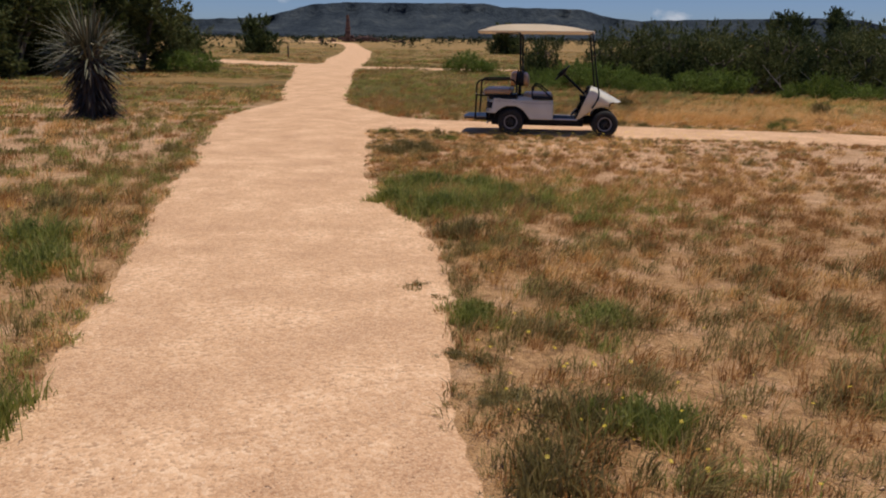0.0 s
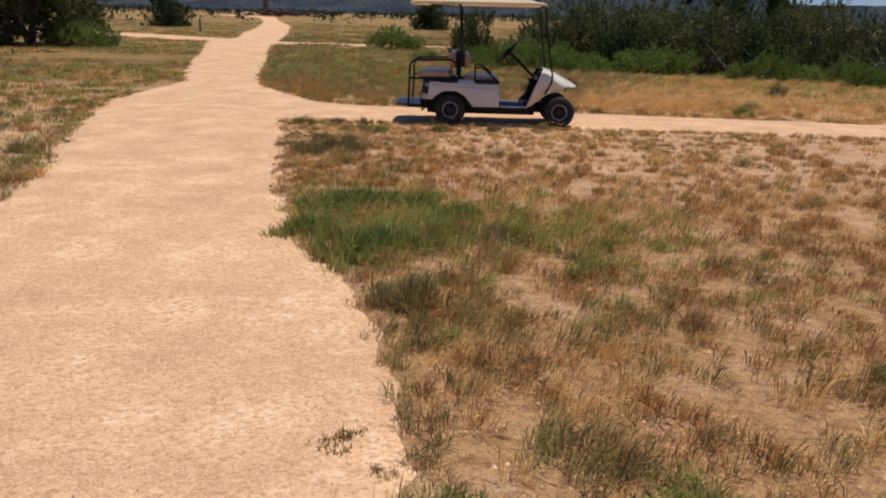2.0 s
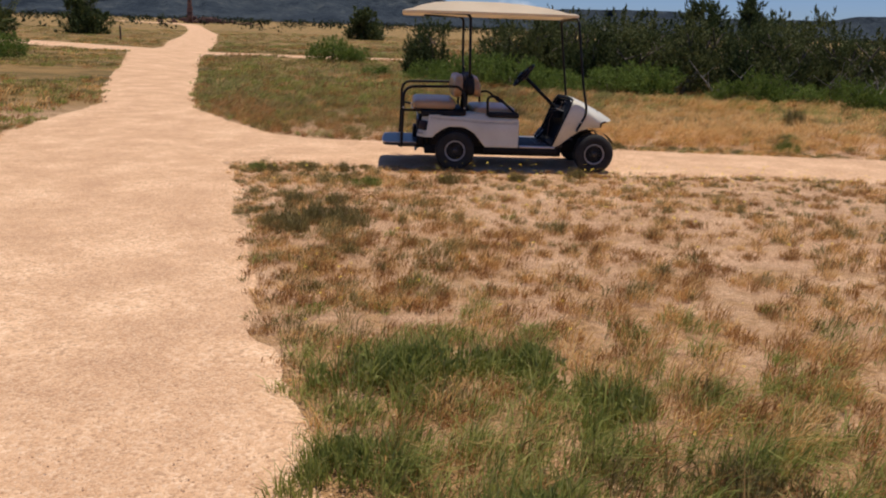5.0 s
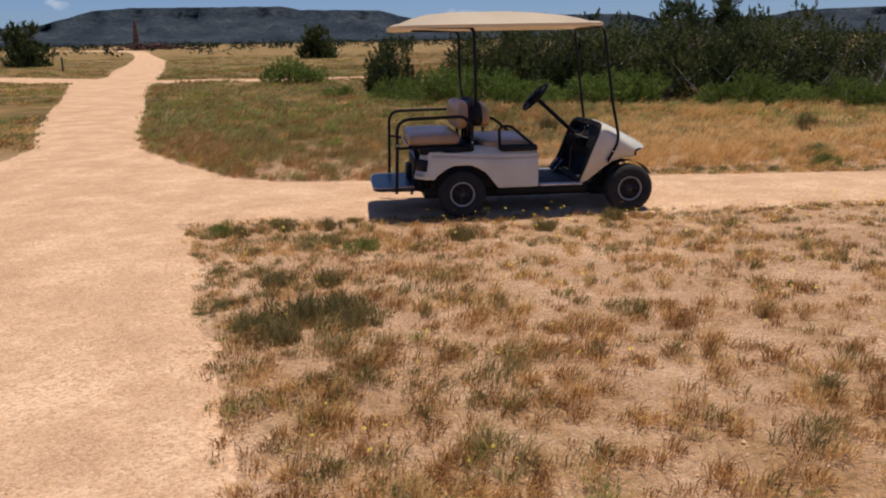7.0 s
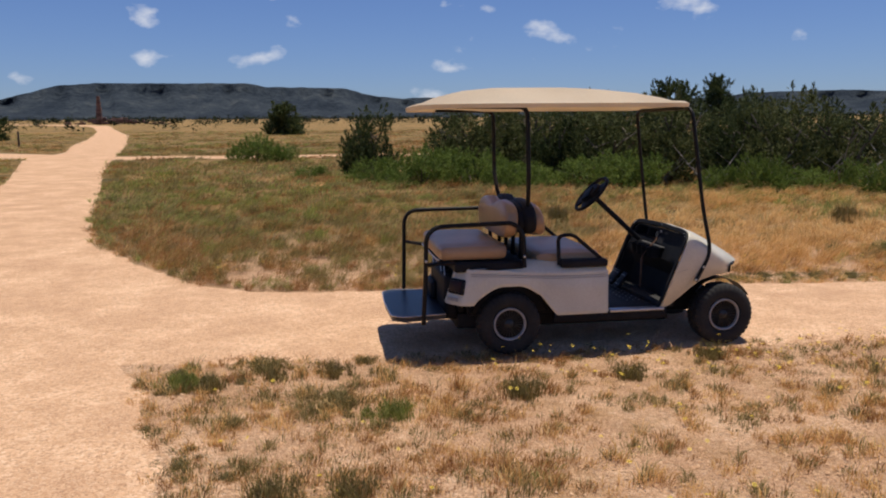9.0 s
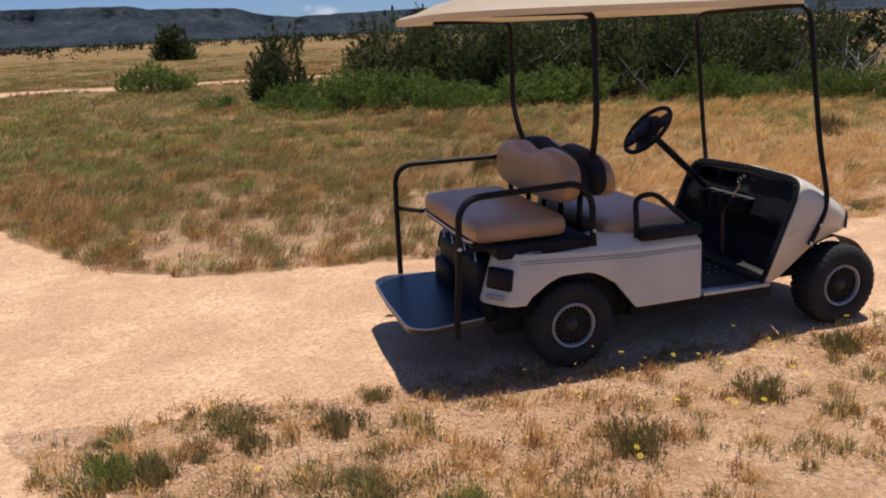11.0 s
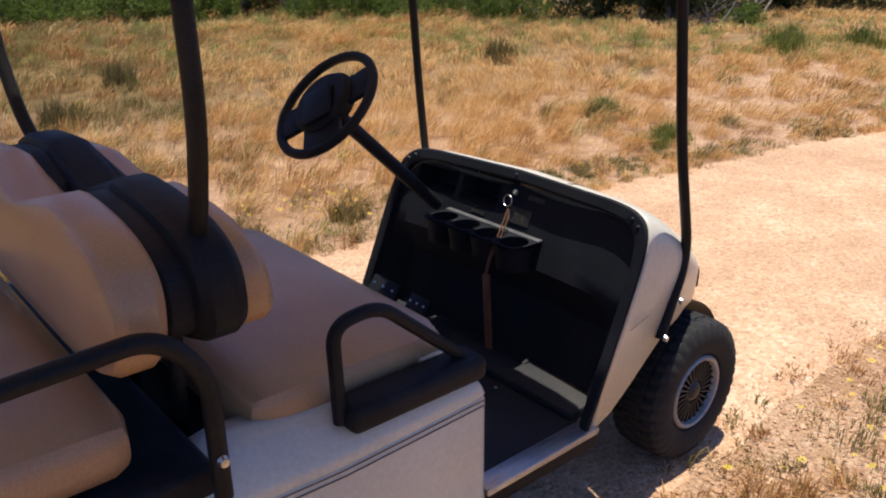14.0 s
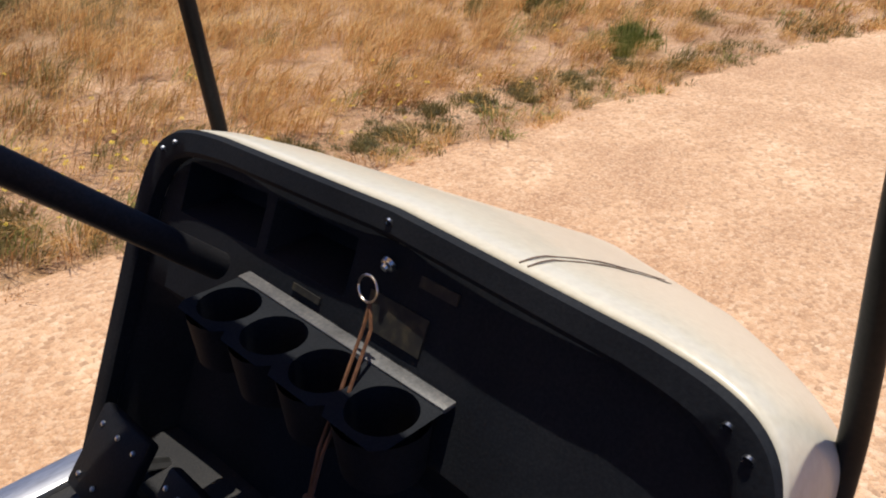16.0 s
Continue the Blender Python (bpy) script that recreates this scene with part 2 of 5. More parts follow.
# cart
M_CREAM = mat("cream_body_paint", [(0.58, 0.535, 0.425), (0.66, 0.615, 0.495), (0.72, 0.685, 0.565)], 3.0, 0.34, bump=0.03, fine=90, coat=0.25)
M_ROOF = mat("cream_roof_plastic", [(0.66, 0.55, 0.40), (0.74, 0.63, 0.47), (0.80, 0.69, 0.53)], 2.5, 0.5, bump=0.05, fine=120, translucent=0.42)
M_BLACK = mat("black_plastic", [(0.008, 0.008, 0.009), (0.014, 0.014, 0.016), (0.024, 0.024, 0.026)], 6.0, 0.55, bump=0.12, fine=220, bump_size=0.004, spec=0.14)
M_DASH = mat("matt_black_moulding", [(0.008, 0.009, 0.012), (0.013, 0.015, 0.019), (0.021, 0.023, 0.027)], 6.0, 0.7, bump=0.12, fine=220, bump_size=0.004, spec=0.12)
M_TUBE = mat("black_powder_coat", [(0.008, 0.008, 0.009), (0.013, 0.013, 0.013), (0.022, 0.020, 0.018)], 9.0, 0.45, bump=0.06, fine=160, bump_size=0.004, spec=0.16)
M_RUBBER = mat("tyre_rubber", [(0.010, 0.0095, 0.009), (0.018, 0.017, 0.016), (0.038, 0.033, 0.028)], 7.0, 0.85, bump=0.3, fine=120, bump_size=0.004)
M_MAT = mat("black_floor_mat", [(0.010, 0.010, 0.012), (0.018, 0.018, 0.020), (0.045, 0.040, 0.035)], 5.0, 0.7, bump=0.3, fine=260, bump_size=0.004)
M_VINYL = mat("tan_vinyl", [(0.34, 0.195, 0.098), (0.44, 0.268, 0.138), (0.51, 0.338, 0.19)], 3.5, 0.32, bump=0.15, fine=300, bump_size=0.003, spec=0.5)
M_STEEL = mat("chrome_steel", [(0.45, 0.45, 0.45), (0.6, 0.6, 0.6), (0.72, 0.72, 0.7)], 12.0, 0.28, metal=1.0)
M_SPOKE = mat("dark_spoke_plastic", [(0.02, 0.02, 0.021), (0.045, 0.045, 0.044), (0.085, 0.082, 0.078)], 12.0, 0.4, metal=0.3)
# black plastic in sunlight: the brightness is put into the grey itself
M_SUNLIT_GREY = mat("sunlit_grey_plastic", [(0.05, 0.05, 0.052), (0.09, 0.09, 0.092), (0.16, 0.155, 0.15)], 14.0, 0.5, bump=0.1, fine=220, bump_size=0.004)
M_WHEELRIM = mat("silver_wheel_plastic", [(0.26, 0.25, 0.24), (0.38, 0.37, 0.35), (0.48, 0.46, 0.43)], 12.0, 0.5, metal=0.25)
M_ALU = mat("aluminium_sill", [(0.35, 0.35, 0.36), (0.5, 0.5, 0.51), (0.62, 0.62, 0.62)], 14.0, 0.4, metal=0.9, stretch=(1, 8, 1))
M_RED = mat("red_lens", [(0.010, 0.003, 0.003), (0.018, 0.004, 0.004), (0.034, 0.006, 0.005)], 12.0, 0.42, spec=0.3)
M_PLATE = mat("blue_black_step", [(0.010, 0.012, 0.018), (0.018, 0.022, 0.030), (0.04, 0.042, 0.048)], 6.0, 0.36, bump=0.2, fine=120, bump_size=0.004)
M_LEATHER = mat("leather_strap", [(0.05, 0.022, 0.010), (0.10, 0.042, 0.018), (0.17, 0.075, 0.032)], 20.0, 0.6, bump=0.2)
M_LABEL = mat("faded_label", [(0.014, 0.014, 0.013), (0.024, 0.022, 0.017), (0.055, 0.046, 0.028)], 60.0, 0.6)
M_STRIPE = mat("brown_pinstripe", [(0.14, 0.09, 0.06), (0.22, 0.15, 0.10)], 9.0, 0.5)


# ---- mesh helpers ----
def terrain(x, y):
    """Flat round the cart, rising about 1 in 80 beyond it."""
    u = y - 3.0
    w = y - 45.0
    return 0.012 * (u + math.sqrt(u * u + 16)) / 2 + 0.0065 * (w + math.sqrt(w * w + 400)) / 2 - 0.0084 - 0.0062


def terrain_np(x, y):
    u = y - 3.0
    w = y - 45.0
    return 0.012 * (u + np.sqrt(u * u + 16)) / 2 + 0.0065 * (w + np.sqrt(w * w + 400)) / 2 - 0.0084 - 0.0062


def finish(ob, material, smooth=True):
    ob.data.materials.append(material)
    if smooth:
        ob.data.polygons.foreach_set("use_smooth", [True] * len(ob.data.polygons))
    return ob


def part(name, bm, material, parent=None, label="", smooth=True, sharp=35):
    me = bpy.data.meshes.new(name)
    bmesh.ops.recalc_face_normals(bm, faces=bm.faces)
    if smooth:
        for e in bm.edges:
            if len(e.link_faces) == 2 and e.calc_face_angle(0) > radians(sharp):
                e.smooth = False
    bm.to_mesh(me)
    bm.free()
    ob = new(name, me)
    finish(ob, material, smooth)
    if parent is not None:
        ob.parent = parent
    return tagged(ob, label) if label else ob


def raw(name, verts, faces, material, parent=None, smooth=False):
    me = bpy.data.meshes.new(name)
    verts, faces = np.asarray(verts, np.float32), np.asarray(faces, np.int32)
    k = faces.shape[1]
    me.vertices.add(len(verts))
    me.vertices.foreach_set("co", verts.ravel())
    me.loops.add(faces.size)
    me.loops.foreach_set("vertex_index", faces.ravel())
    me.polygons.add(len(faces))
    me.polygons.foreach_set("loop_start", np.arange(0, faces.size, k, dtype=np.int32))
    me.polygons.foreach_set("loop_total", np.full(len(faces), k, np.int32))
    me.update(calc_edges=True)
    ob = new(name, me)
    finish(ob, material, smooth)
    if parent is not None:
        ob.parent = parent
    return ob


def grid_bm(rows, close_u=False, close_v=False, bm=None):
    """A sheet of quads from rows of points."""
    bm = bm or bmesh.new()
    vs = [[bm.verts.new(p) for p in r] for r in rows]
    nr, nc = len(vs), len(vs[0])
    for i in range(nr - (0 if close_v else 1)):
        for j in range(nc - (0 if close_u else 1)):
            a, b = vs[i], vs[(i + 1) % nr]
            k = (j + 1) % nc
            bm.faces.new((a[j], a[k], b[k], b[j]))
    return bm, vs


def rounded(points, radius, steps=6):
    """The polyline with its inner corners rounded."""
    p = [Vector(q) for q in points]
    out = [p[0]]
    for a, b, c in zip(p, p[1:], p[2:]):
        r = min(radius, (b - a).length * 0.48, (c - b).length * 0.48)
        s, e = b + (a - b).normalized() * r, b + (c - b).normalized() * r
        for k in range(steps + 1):
            f = k / steps
            out.append(s * (1 - f) ** 2 + b * 2 * f * (1 - f) + e * f * f)
    return out + [p[-1]]


def tube(points, r, seg=10, bm=None, taper=None):
    """A round bar along a line, with closed ends."""
    bm = bm or bmesh.new()
    p = [Vector(q) for q in points]
    up, rings = None, []
    for i, q in enumerate(p):
        d = (p[min(i + 1, len(p) - 1)] - p[max(i - 1, 0)]).normalized()
        if up is None:
            up = d.orthogonal().normalized()
        up = (up - d * up.dot(d)).normalized()
        side = d.cross(up)
        rr = r if taper is None else r * (1 + (taper - 1) * i / (len(p) - 1))
        rings.append([bm.verts.new(q + (up * math.cos(2 * math.pi * k / seg) + side * math.sin(2 * math.pi * k / seg)) * rr) for k in range(seg)])
    for a, b in zip(rings, rings[1:]):
        for k in range(seg):
            bm.faces.new((a[k], a[(k + 1) % seg], b[(k + 1) % seg], b[k]))
    bm.faces.new(rings[0][::-1])
    bm.faces.new(rings[-1])
    return bm


def box(x0, x1, y0, y1, z0, z1, bevel=0.01, seg=2, bm=None):
    fresh = bmesh.new()
    bmesh.ops.create_cube(fresh, size=1)
    bmesh.ops.transform(fresh, matrix=Matrix.LocRotScale(((x0 + x1) / 2, (y0 + y1) / 2, (z0 + z1) / 2), None, (x1 - x0, y1 - y0, z1 - z0)), verts=fresh.verts)
    if bevel:
        bmesh.ops.bevel(fresh, geom=fresh.edges[:], offset=bevel, segments=seg, affect="EDGES", profile=0.5)
    if bm is None:
        return fresh
    me = bpy.data.meshes.new("tmp")
    fresh.to_mesh(me)
    fresh.free()
    bm.from_mesh(me)
    bpy.data.meshes.remove(me)
    return bm


def lathe(profile, seg=32, bm=None, m=None):
    """Turns (radius, height) pairs round the y axis."""
    bm = bm or bmesh.new()
    m = m or Matrix()
    rings = []
    for r, h in profile:
        rings.append([bm.verts.new(m @ Vector((r * math.cos(2 * math.pi * k / seg), h, r * math.sin(2 * math.pi * k / seg)))) for k in range(seg)])
    for a, b in zip(rings, rings[1:]):
        for k in range(seg):
            bm.faces.new((a[k], a[(k + 1) % seg], b[(k + 1) % seg], b[k]))
    return bm


def turned(bm, m):
    bmesh.ops.transform(bm, matrix=m, verts=bm.verts)
    return bm


def lerp_table(table, x):
    return float(np.interp(x, [a for a, _ in table], [b for _, b in table]))



# ---- ground and paths ----
MAIN_L = [(-30, 0.6), (-17, -0.3), (-13.2, -1.15), (-12.36, -1.41), (-11.5, -1.68), (-10.0, -2.25), (-8.75, -2.72), (-7.0, -3.38), (-5.35, -3.85), (-2.8, -4.9), (2.1, -6.5), (7.0, -6.85), (12.4, -8.7), (23.2, -11.85), (35.4, -15.65), (46, -16.8), (60, -20.4), (80, -24.6), (103, -30.0), (132, -37.1), (180, -50.0), (222, -62.4), (250, -78), (290, -100), (330, -135)]
MAIN_R = [(-30, 2.8), (-17, 1.3), (-12.6, 0.57), (-11.7, 0.36), (-10.4, 0.24), (-9.2, 0.02), (-8.15, -0.48), (-7.5, -0.84), (-6.5, -1.08), (-4.7, -1.62), (-3.5, -1.86), (-2.0, -2.15), (-0.6, -2.54), (0.3, -3.0), (2.3, -3.1), (4.3, -3.6), (6.4, -4.62), (8.6, -5.25), (16, -7.0), (24, -8.95), (30, -10.2), (37.8, -11.8), (46, -13.4), (60, -16.2), (80, -20.6), (96.5, -24.1), (116, -29.4), (160, -41.0), (205, -52.2), (240, -62), (270, -75), (330, -118)]
CART_N = [(-6.0, 0.1), (-2.9, -0.10), (-2.2, -0.31), (-0.9, -0.40), (0.5, -0.47), (1.8, -0.52), (3.6, -0.50), (6.0, -0.72), (9.0, -1.1), (14, -1.9), (30, -5.0)]
CART_F = [(-6.0, 4.2), (-4.2, 4.9), (-3.6, 4.25), (-2.65, 2.75), (-2.0, 2.3), (-0.8, 2.1), (1.3, 1.88), (3.3, 1.72), (5.75, 1.45), (6.9, 1.27), (9, 0.85), (14, -0.15), (30, -3.4)]
CROSS_N = [(-60, 60.0), (-25, 43.0), (-17, 37.0), (-11.9, 34.6), (-6, 34.8), (-1, 34.6), (6, 35), (20, 37)]
CROSS_F = [(-60, 66.5), (-25, 49.5), (-17, 43.0), (-12.5, 38.6), (-6, 37.6), (-1, 37.2), (6, 37.4), (20, 39.4)]


def wobble(a, k, size):
    return size * (noise.noise((a * 0.9, k, 0)) + 0.7 * noise.noise((a * 3.1, k + 9, 0)) + 0.45 * noise.noise((a * 9.0, k + 20, 0)) + 0.35 * noise.noise((a * 21.0, k + 30, 0)))


def on_path(x, y, margin=0.0):
    """How far inside a path's edge a place lies (negative: outside)."""
    d = -99.0
    if -30 < y < 330:
        d = max(d, min(x - lerp_table(MAIN_L, y) - wobble(y, 1.0, 0.10), lerp_table(MAIN_R, y) + wobble(y, 2.0, 0.10) - x))
    if -6 < x < 30:
        d = max(d, min(y - lerp_table(CART_N, x) - wobble(x, 3.0, 0.07), lerp_table(CART_F, x) + wobble(x, 4.0, 0.07) - y))
    if -60 < x < 20:
        d = max(d, min(y - lerp_table(CROSS_N, x), lerp_table(CROSS_F, x) - y))
    return d


def axis_steps(near, far, step, grow):
    out, v, s = [0.0], 0.0, step
    while v < far:
        v += s
        if v > near:
            s *= grow
        out.append(v)
    return out


def build_ground():
    pos = axis_steps(14, 4200, 0.5, 1.14)
    xs = [-v for v in pos[:0:-1]] + pos
    ys = xs
    bm, _ = grid_bm([[(x, y, terrain(x, y) + (0.012 * noise.noise((x * 0.8, y * 0.8, 3)) if abs(x) < 14 and abs(y) < 18 else 0) - 0.010) for x in xs] for y in ys])
    tagged(part("ground", bm, M_SOIL, sharp=180), "peach-coloured dry soil with grit and plant litter", "ground", kind="structure")


def build_path(name, rows, lift, label):
    """rows: pairs of edge points. The crown is proud of the soil, the edges sink into it."""
    out = []
    for (ax, ay), (bx, by) in rows:
        r = []
        for k in range(15):
            f = k / 14
            x, y = ax + (bx - ax) * f, ay + (by - ay) * f
            edge = min(f, 1 - f)
            r.append((x, y, terrain(x, y) + lift - (0.028 if edge == 0 else 0) + 0.006 * noise.noise((x * 1.7, y * 1.7, 8))))
        out.append(r)
    bm, _ = grid_bm(out)
    tagged(part(name, bm, M_PATH, sharp=180), label, "path", kind="structure")


def steps(a, b, s):
    return [a + (b - a) * k / math.ceil((b - a) / s) for k in range(math.ceil((b - a) / s) + 1)]


build_ground()
main_ys = steps(-30, -16, 1.0) + steps(-15.9, 12, 0.09) + steps(12.3, 60, 0.5) + steps(61, 330, 2)
build_path("path_main", [((lerp_table(MAIN_L, y) + wobble(y, 1.0, 0.10), y), (lerp_table(MAIN_R, y) + wobble(y, 2.0, 0.10), y)) for y in main_ys], 0.010, "wide walking path of packed pale peach crushed stone")
build_path("path_side", [((x, lerp_table(CART_N, x) + wobble(x, 3.0, 0.07)), (x, lerp_table(CART_F, x) + wobble(x, 4.0, 0.07))) for x in steps(-5.2, 30, 0.09)], 0.017, "side track of crushed stone under the cart")
build_path("path_cross", [((x, lerp_table(CROSS_N, x) + wobble(x * 0.4, 5.0, 0.3)), (x, lerp_table(CROSS_F, x) + wobble(x * 0.4, 6.0, 0.3))) for x in steps(-60, 20, 0.5)], 0.024, "narrow pale track crossing the field")


# ---- golf cart ----
def cushion(x0, x1, y0, y1, z0, z1, r=0.05, crown=0.02):
    """A padded vinyl block with soft edges and a slight crown."""
    bm = box(x0, x1, y0, y1, z0, z1, 0)
    bmesh.ops.subdivide_edges(bm, edges=bm.edges[:], cuts=11, use_grid_fill=True)
    cx, cy, cz = (x0 + x1) / 2, (y0 + y1) / 2, (z0 + z1) / 2
    hx, hy, hz = (x1 - x0) / 2, (y1 - y0) / 2, (z1 - z0) / 2
    for v in bm.verts:
        d = Vector((v.co.x - cx, v.co.y - cy, v.co.z - cz))
        inner = Vector((max(-hx + r, min(hx - r, d.x)), max(-hy + r, min(hy - r, d.y)), max(-hz + min(r, hz * 0.9), min(hz - min(r, hz * 0.9), d.z))))
        off = d - inner
        if off.length > 1e-6:
            d = inner + off.normalized() * min(r, off.length if off.length < r else r)
        d.z += crown * (1 - (d.x / hx) ** 2) * (1 - (d.y / hy) ** 4) * (1 if d.z > 0 else 0)
        v.co = Vector((cx, cy, cz)) + d
    return bm


def back_pad(x0, x1, z0, z1, half, lean, notch):
    """An upright back pad with rounded ends and a dip in the middle of its upper edge."""
    rows = []
    n = 72
    for k in range(n):
        a = 2 * math.pi * k / n
        c, s = math.cos(a), math.sin(a)
        y = half * math.copysign(abs(c) ** 0.42, c)
        z = math.copysign(abs(s) ** 0.62, s)
        zz = (z0 + z1) / 2 + (z1 - z0) / 2 * z
        if z > 0:
            zz -= 0.02 * (abs(y) / half) ** 3
        rows.append((y, zz))
    bm = bmesh.new()
    rings = []
    for f, inset in ((0.0, 0.5), (0.0, 0.84), (0.06, 0.93), (0.25, 1.0), (0.75, 1.0), (0.94, 0.93), (1.0, 0.84), (1.0, 0.5)):
        x = x0 + (x1 - x0) * f
        if inset == 0.5:
            x += (-0.012 if f == 0 else 0.012)
        zc = (z0 + z1) / 2
        dip = notch * max(0.0, (inset - 0.6) / 0.4)
        ring = []
        for y, zz in rows:
            zi = zc + (zz - zc) * inset - (dip * math.exp(-((y / 0.058) ** 2)) if zz > zc else 0)
            ring.append(bm.verts.new((x - lean * (zi - z0), y * (1 - (1 - inset) * 0.35) if inset > 0.6 else y * 0.8, zi)))
        rings.append(ring)
    for a, b in zip(rings, rings[1:]):
        for k in range(n):
            bm.faces.new((a[k], a[(k + 1) % n], b[(k + 1) % n], b[k]))
    for ring in (rings[0][::-1], rings[-1]):
        bm.faces.new(ring)
    return bm


def wheel(cart, x, side, radius=0.235, width=0.2):
    """Tyre with tread blocks, rim, pale trim ring and a many-spoked cover; side -1 is the cart's right."""
    hub = (x, side * 0.49, radius)
    m = Matrix.Translation(hub) @ (Matrix() if side > 0 else Matrix.Rotation(math.pi, 4, "Z"))
    w = width / 2
    rim = lathe([(0.0, 0.028), (0.105, 0.030), (0.112, 0.05), (0.125, 0.055), (0.128, 0.02), (0.122, -0.06), (0.05, -0.08), (0.0, -0.08)], 36, m=m)
    rim_ob = part("wheel", rim, M_BLACK, cart, "black pressed wheel with pale trim ring")
    prof = [(0.122, -w * 0.8), (0.14, -w), (0.19, -w * 1.04), (0.214, -0.097), (0.227, -0.088), (0.230, -0.056), (0.226, -0.054), (0.226, -0.044), (0.231, -0.042), (0.231, 0.010), (0.226, 0.012), (0.226, 0.022), (0.230, 0.024), (0.225, 0.052), (0.212, 0.064), (0.186, 0.073), (0.150, 0.070), (0.132, 0.062), (0.122, 0.045)]
    rows = []
    for k in range(144):
        a, row = 2 * math.pi * k / 144, []
        for r, h in prof:
            rr = r
            if r > 0.2115:
                block = (k + (2 if abs(h) < 0.04 else 0) + int(abs(h) * 20)) % 4 < 3
                rr = r + (0.0045 if block else -0.005)
            row.append(tuple(m @ Vector((rr * math.cos(a), h, rr * math.sin(a)))))
        rows.append(row)
    bm, _ = grid_bm(rows, close_v=True)
    part("tyre", bm, M_RUBBER, rim_ob, "dusty black treaded rubber tyre")
    part("trim_ring", lathe([(0.104, 0.045), (0.108, 0.062), (0.116, 0.066), (0.122, 0.060), (0.124, 0.045)], 48, m=m), M_WHEELRIM, rim_ob, "pale silver trim ring")
    cover = lathe([(0.0, 0.060), (0.016, 0.060), (0.026, 0.055), (0.036, 0.046), (0.038, 0.03)], 24, m=m)
    part("hub_cap", cover, M_SPOKE, rim_ob, "small dark hub cap")
    bar = box(-0.0015, 0.0015, 0.035, 0.052, 0.038, 0.104, 0)
    for v in bar.verts:
        if v.co.z > 0.06:
            v.co.x *= 1.9
    first = part("spoke", bar, M_SPOKE, rim_ob, smooth=False)
    first.matrix_basis = m
    for k in range(1, 26):
        sp = new("spoke", first.data)
        sp.parent = rim_ob
        sp.matrix_basis = m @ Matrix.Rotation(2 * math.pi * k / 26, 4, "Y")
    return rim_ob


def rear_shell(side):
    """One flank of the rear body: flank, wheel-arch cut, rounded rear corner, shoulder rising inwards to the seat."""
    plan = [(0.748, 0.535), (0.742, 0.55)] + [(0.73 - 0.0196 * k, 0.555 + 0.0006 * k) for k in range(51)] + [(-0.285, 0.582), (-0.309, 0.574), (-0.328, 0.541), (-0.346, 0.508), (-0.365, 0.474), (-0.384, 0.441), (-0.386, 0.40)]
    rows = []
    for i, (x, y) in enumerate(plan):
        a, b = plan[max(0, i - 1)], plan[min(len(plan) - 1, i + 1)]
        d = Vector((b[0] - a[0], b[1] - a[1]))
        nrm = Vector((d.y, -d.x)).normalized()
        if nrm.y < 0 and x > -0.3:
            nrm = -nrm
        if x > 0.345:
            low = 0.295
        elif x > 0.215:
            low = 0.300 + (0.345 - x) / 0.13 * 0.160
        elif x > -0.235:
            low = 0.215 + math.sqrt(max(0.0, 0.318 ** 2 - (x - 0.0) ** 2))
            low = min(low, 0.46 + (0.215 - x) * 0.9, 0.525)
            low = max(low, 0.40)
        else:
            low = 0.395
        belt = 0.594 + 0.044 * max(0.0, min(1.0, (0.35 - x) / 0.7))
        inn = Vector((-nrm.x, -nrm.y)) if x > -0.3 else Vector((0.55, -0.83))
        rise = 0.09 if x > 0.15 else max(0.02, 0.09 - (0.15 - x) * 0.25)
        sec = []
        for off, z in ((-0.03, low + 0.0), (0.0, low - 0.004), (0.007, low + 0.012), (0.004, low + 0.03), (0.002, (low + belt) / 2), (0.0, belt - 0.012), (-0.003, belt - 0.006), (0.0, belt), (-0.008, belt + 0.02), (-0.03, belt + 0.045 * rise / 0.09), (-0.06, belt + rise * 0.78), (-0.10, belt + rise), (-0.15, belt + rise)):
            tilt = 0.28 * (0.64 - z) * max(0.0, min(1.0, (-0.2 - x) / 0.15))
            px, py = x + nrm.x * off - tilt, y + nrm.y * off
            if off < -0.02 and x < -0.3:
                px, py = x + (-off) * 0.9, y + nrm.y * 0 - (0.0)
            sec.append((px, side * py, z))
        rows.append(sec)
    return grid_bm(rows)[0]


def cowl_section(s, n=60, shrink=0.0, push=0.0):
    """The nose's cross-section at s (0: round the dashboard, 1: the tip)."""
    hw = lerp_table([(0, 0.535), (0.3, 0.542), (0.6, 0.53), (0.85, 0.50), (1, 0.45)], s) - shrink
    zb = lerp_table([(0, 0.295), (0.15, 0.33), (0.33, 0.44), (0.5, 0.51), (0.7, 0.54), (1, 0.545)], s) + shrink
    zt = lerp_table([(0, 0.868), (0.12, 0.862), (0.25, 0.836), (0.4, 0.802), (0.6, 0.746), (0.8, 0.684), (0.92, 0.641), (1, 0.606)], s) - shrink
    xb = lerp_table([(0, 1.155), (0.15, 1.225), (1, 1.73)], s) + push
    out = []
    for k in range(n + 1):
        a = math.pi * (k / n + 0.055 * math.sin(4 * math.pi * k / n) / 1.0)
        c, q = -math.cos(a), math.sin(a)
        y = hw * math.copysign(abs(c) ** (0.16 + 0.10 * s), c)
        z = zb + (zt - zb) * abs(q) ** 0.17
        lean = 0.36 * (1 - s) + 0.05
        x = xb + lean * (z - 0.295) + (0.03 + 0.20 * s) * (1 - (y / hw) ** 2)
        z += 0.012 * (1 - (y / hw) ** 2) * (1 - s)
        out.append((x, y, z))
    return out


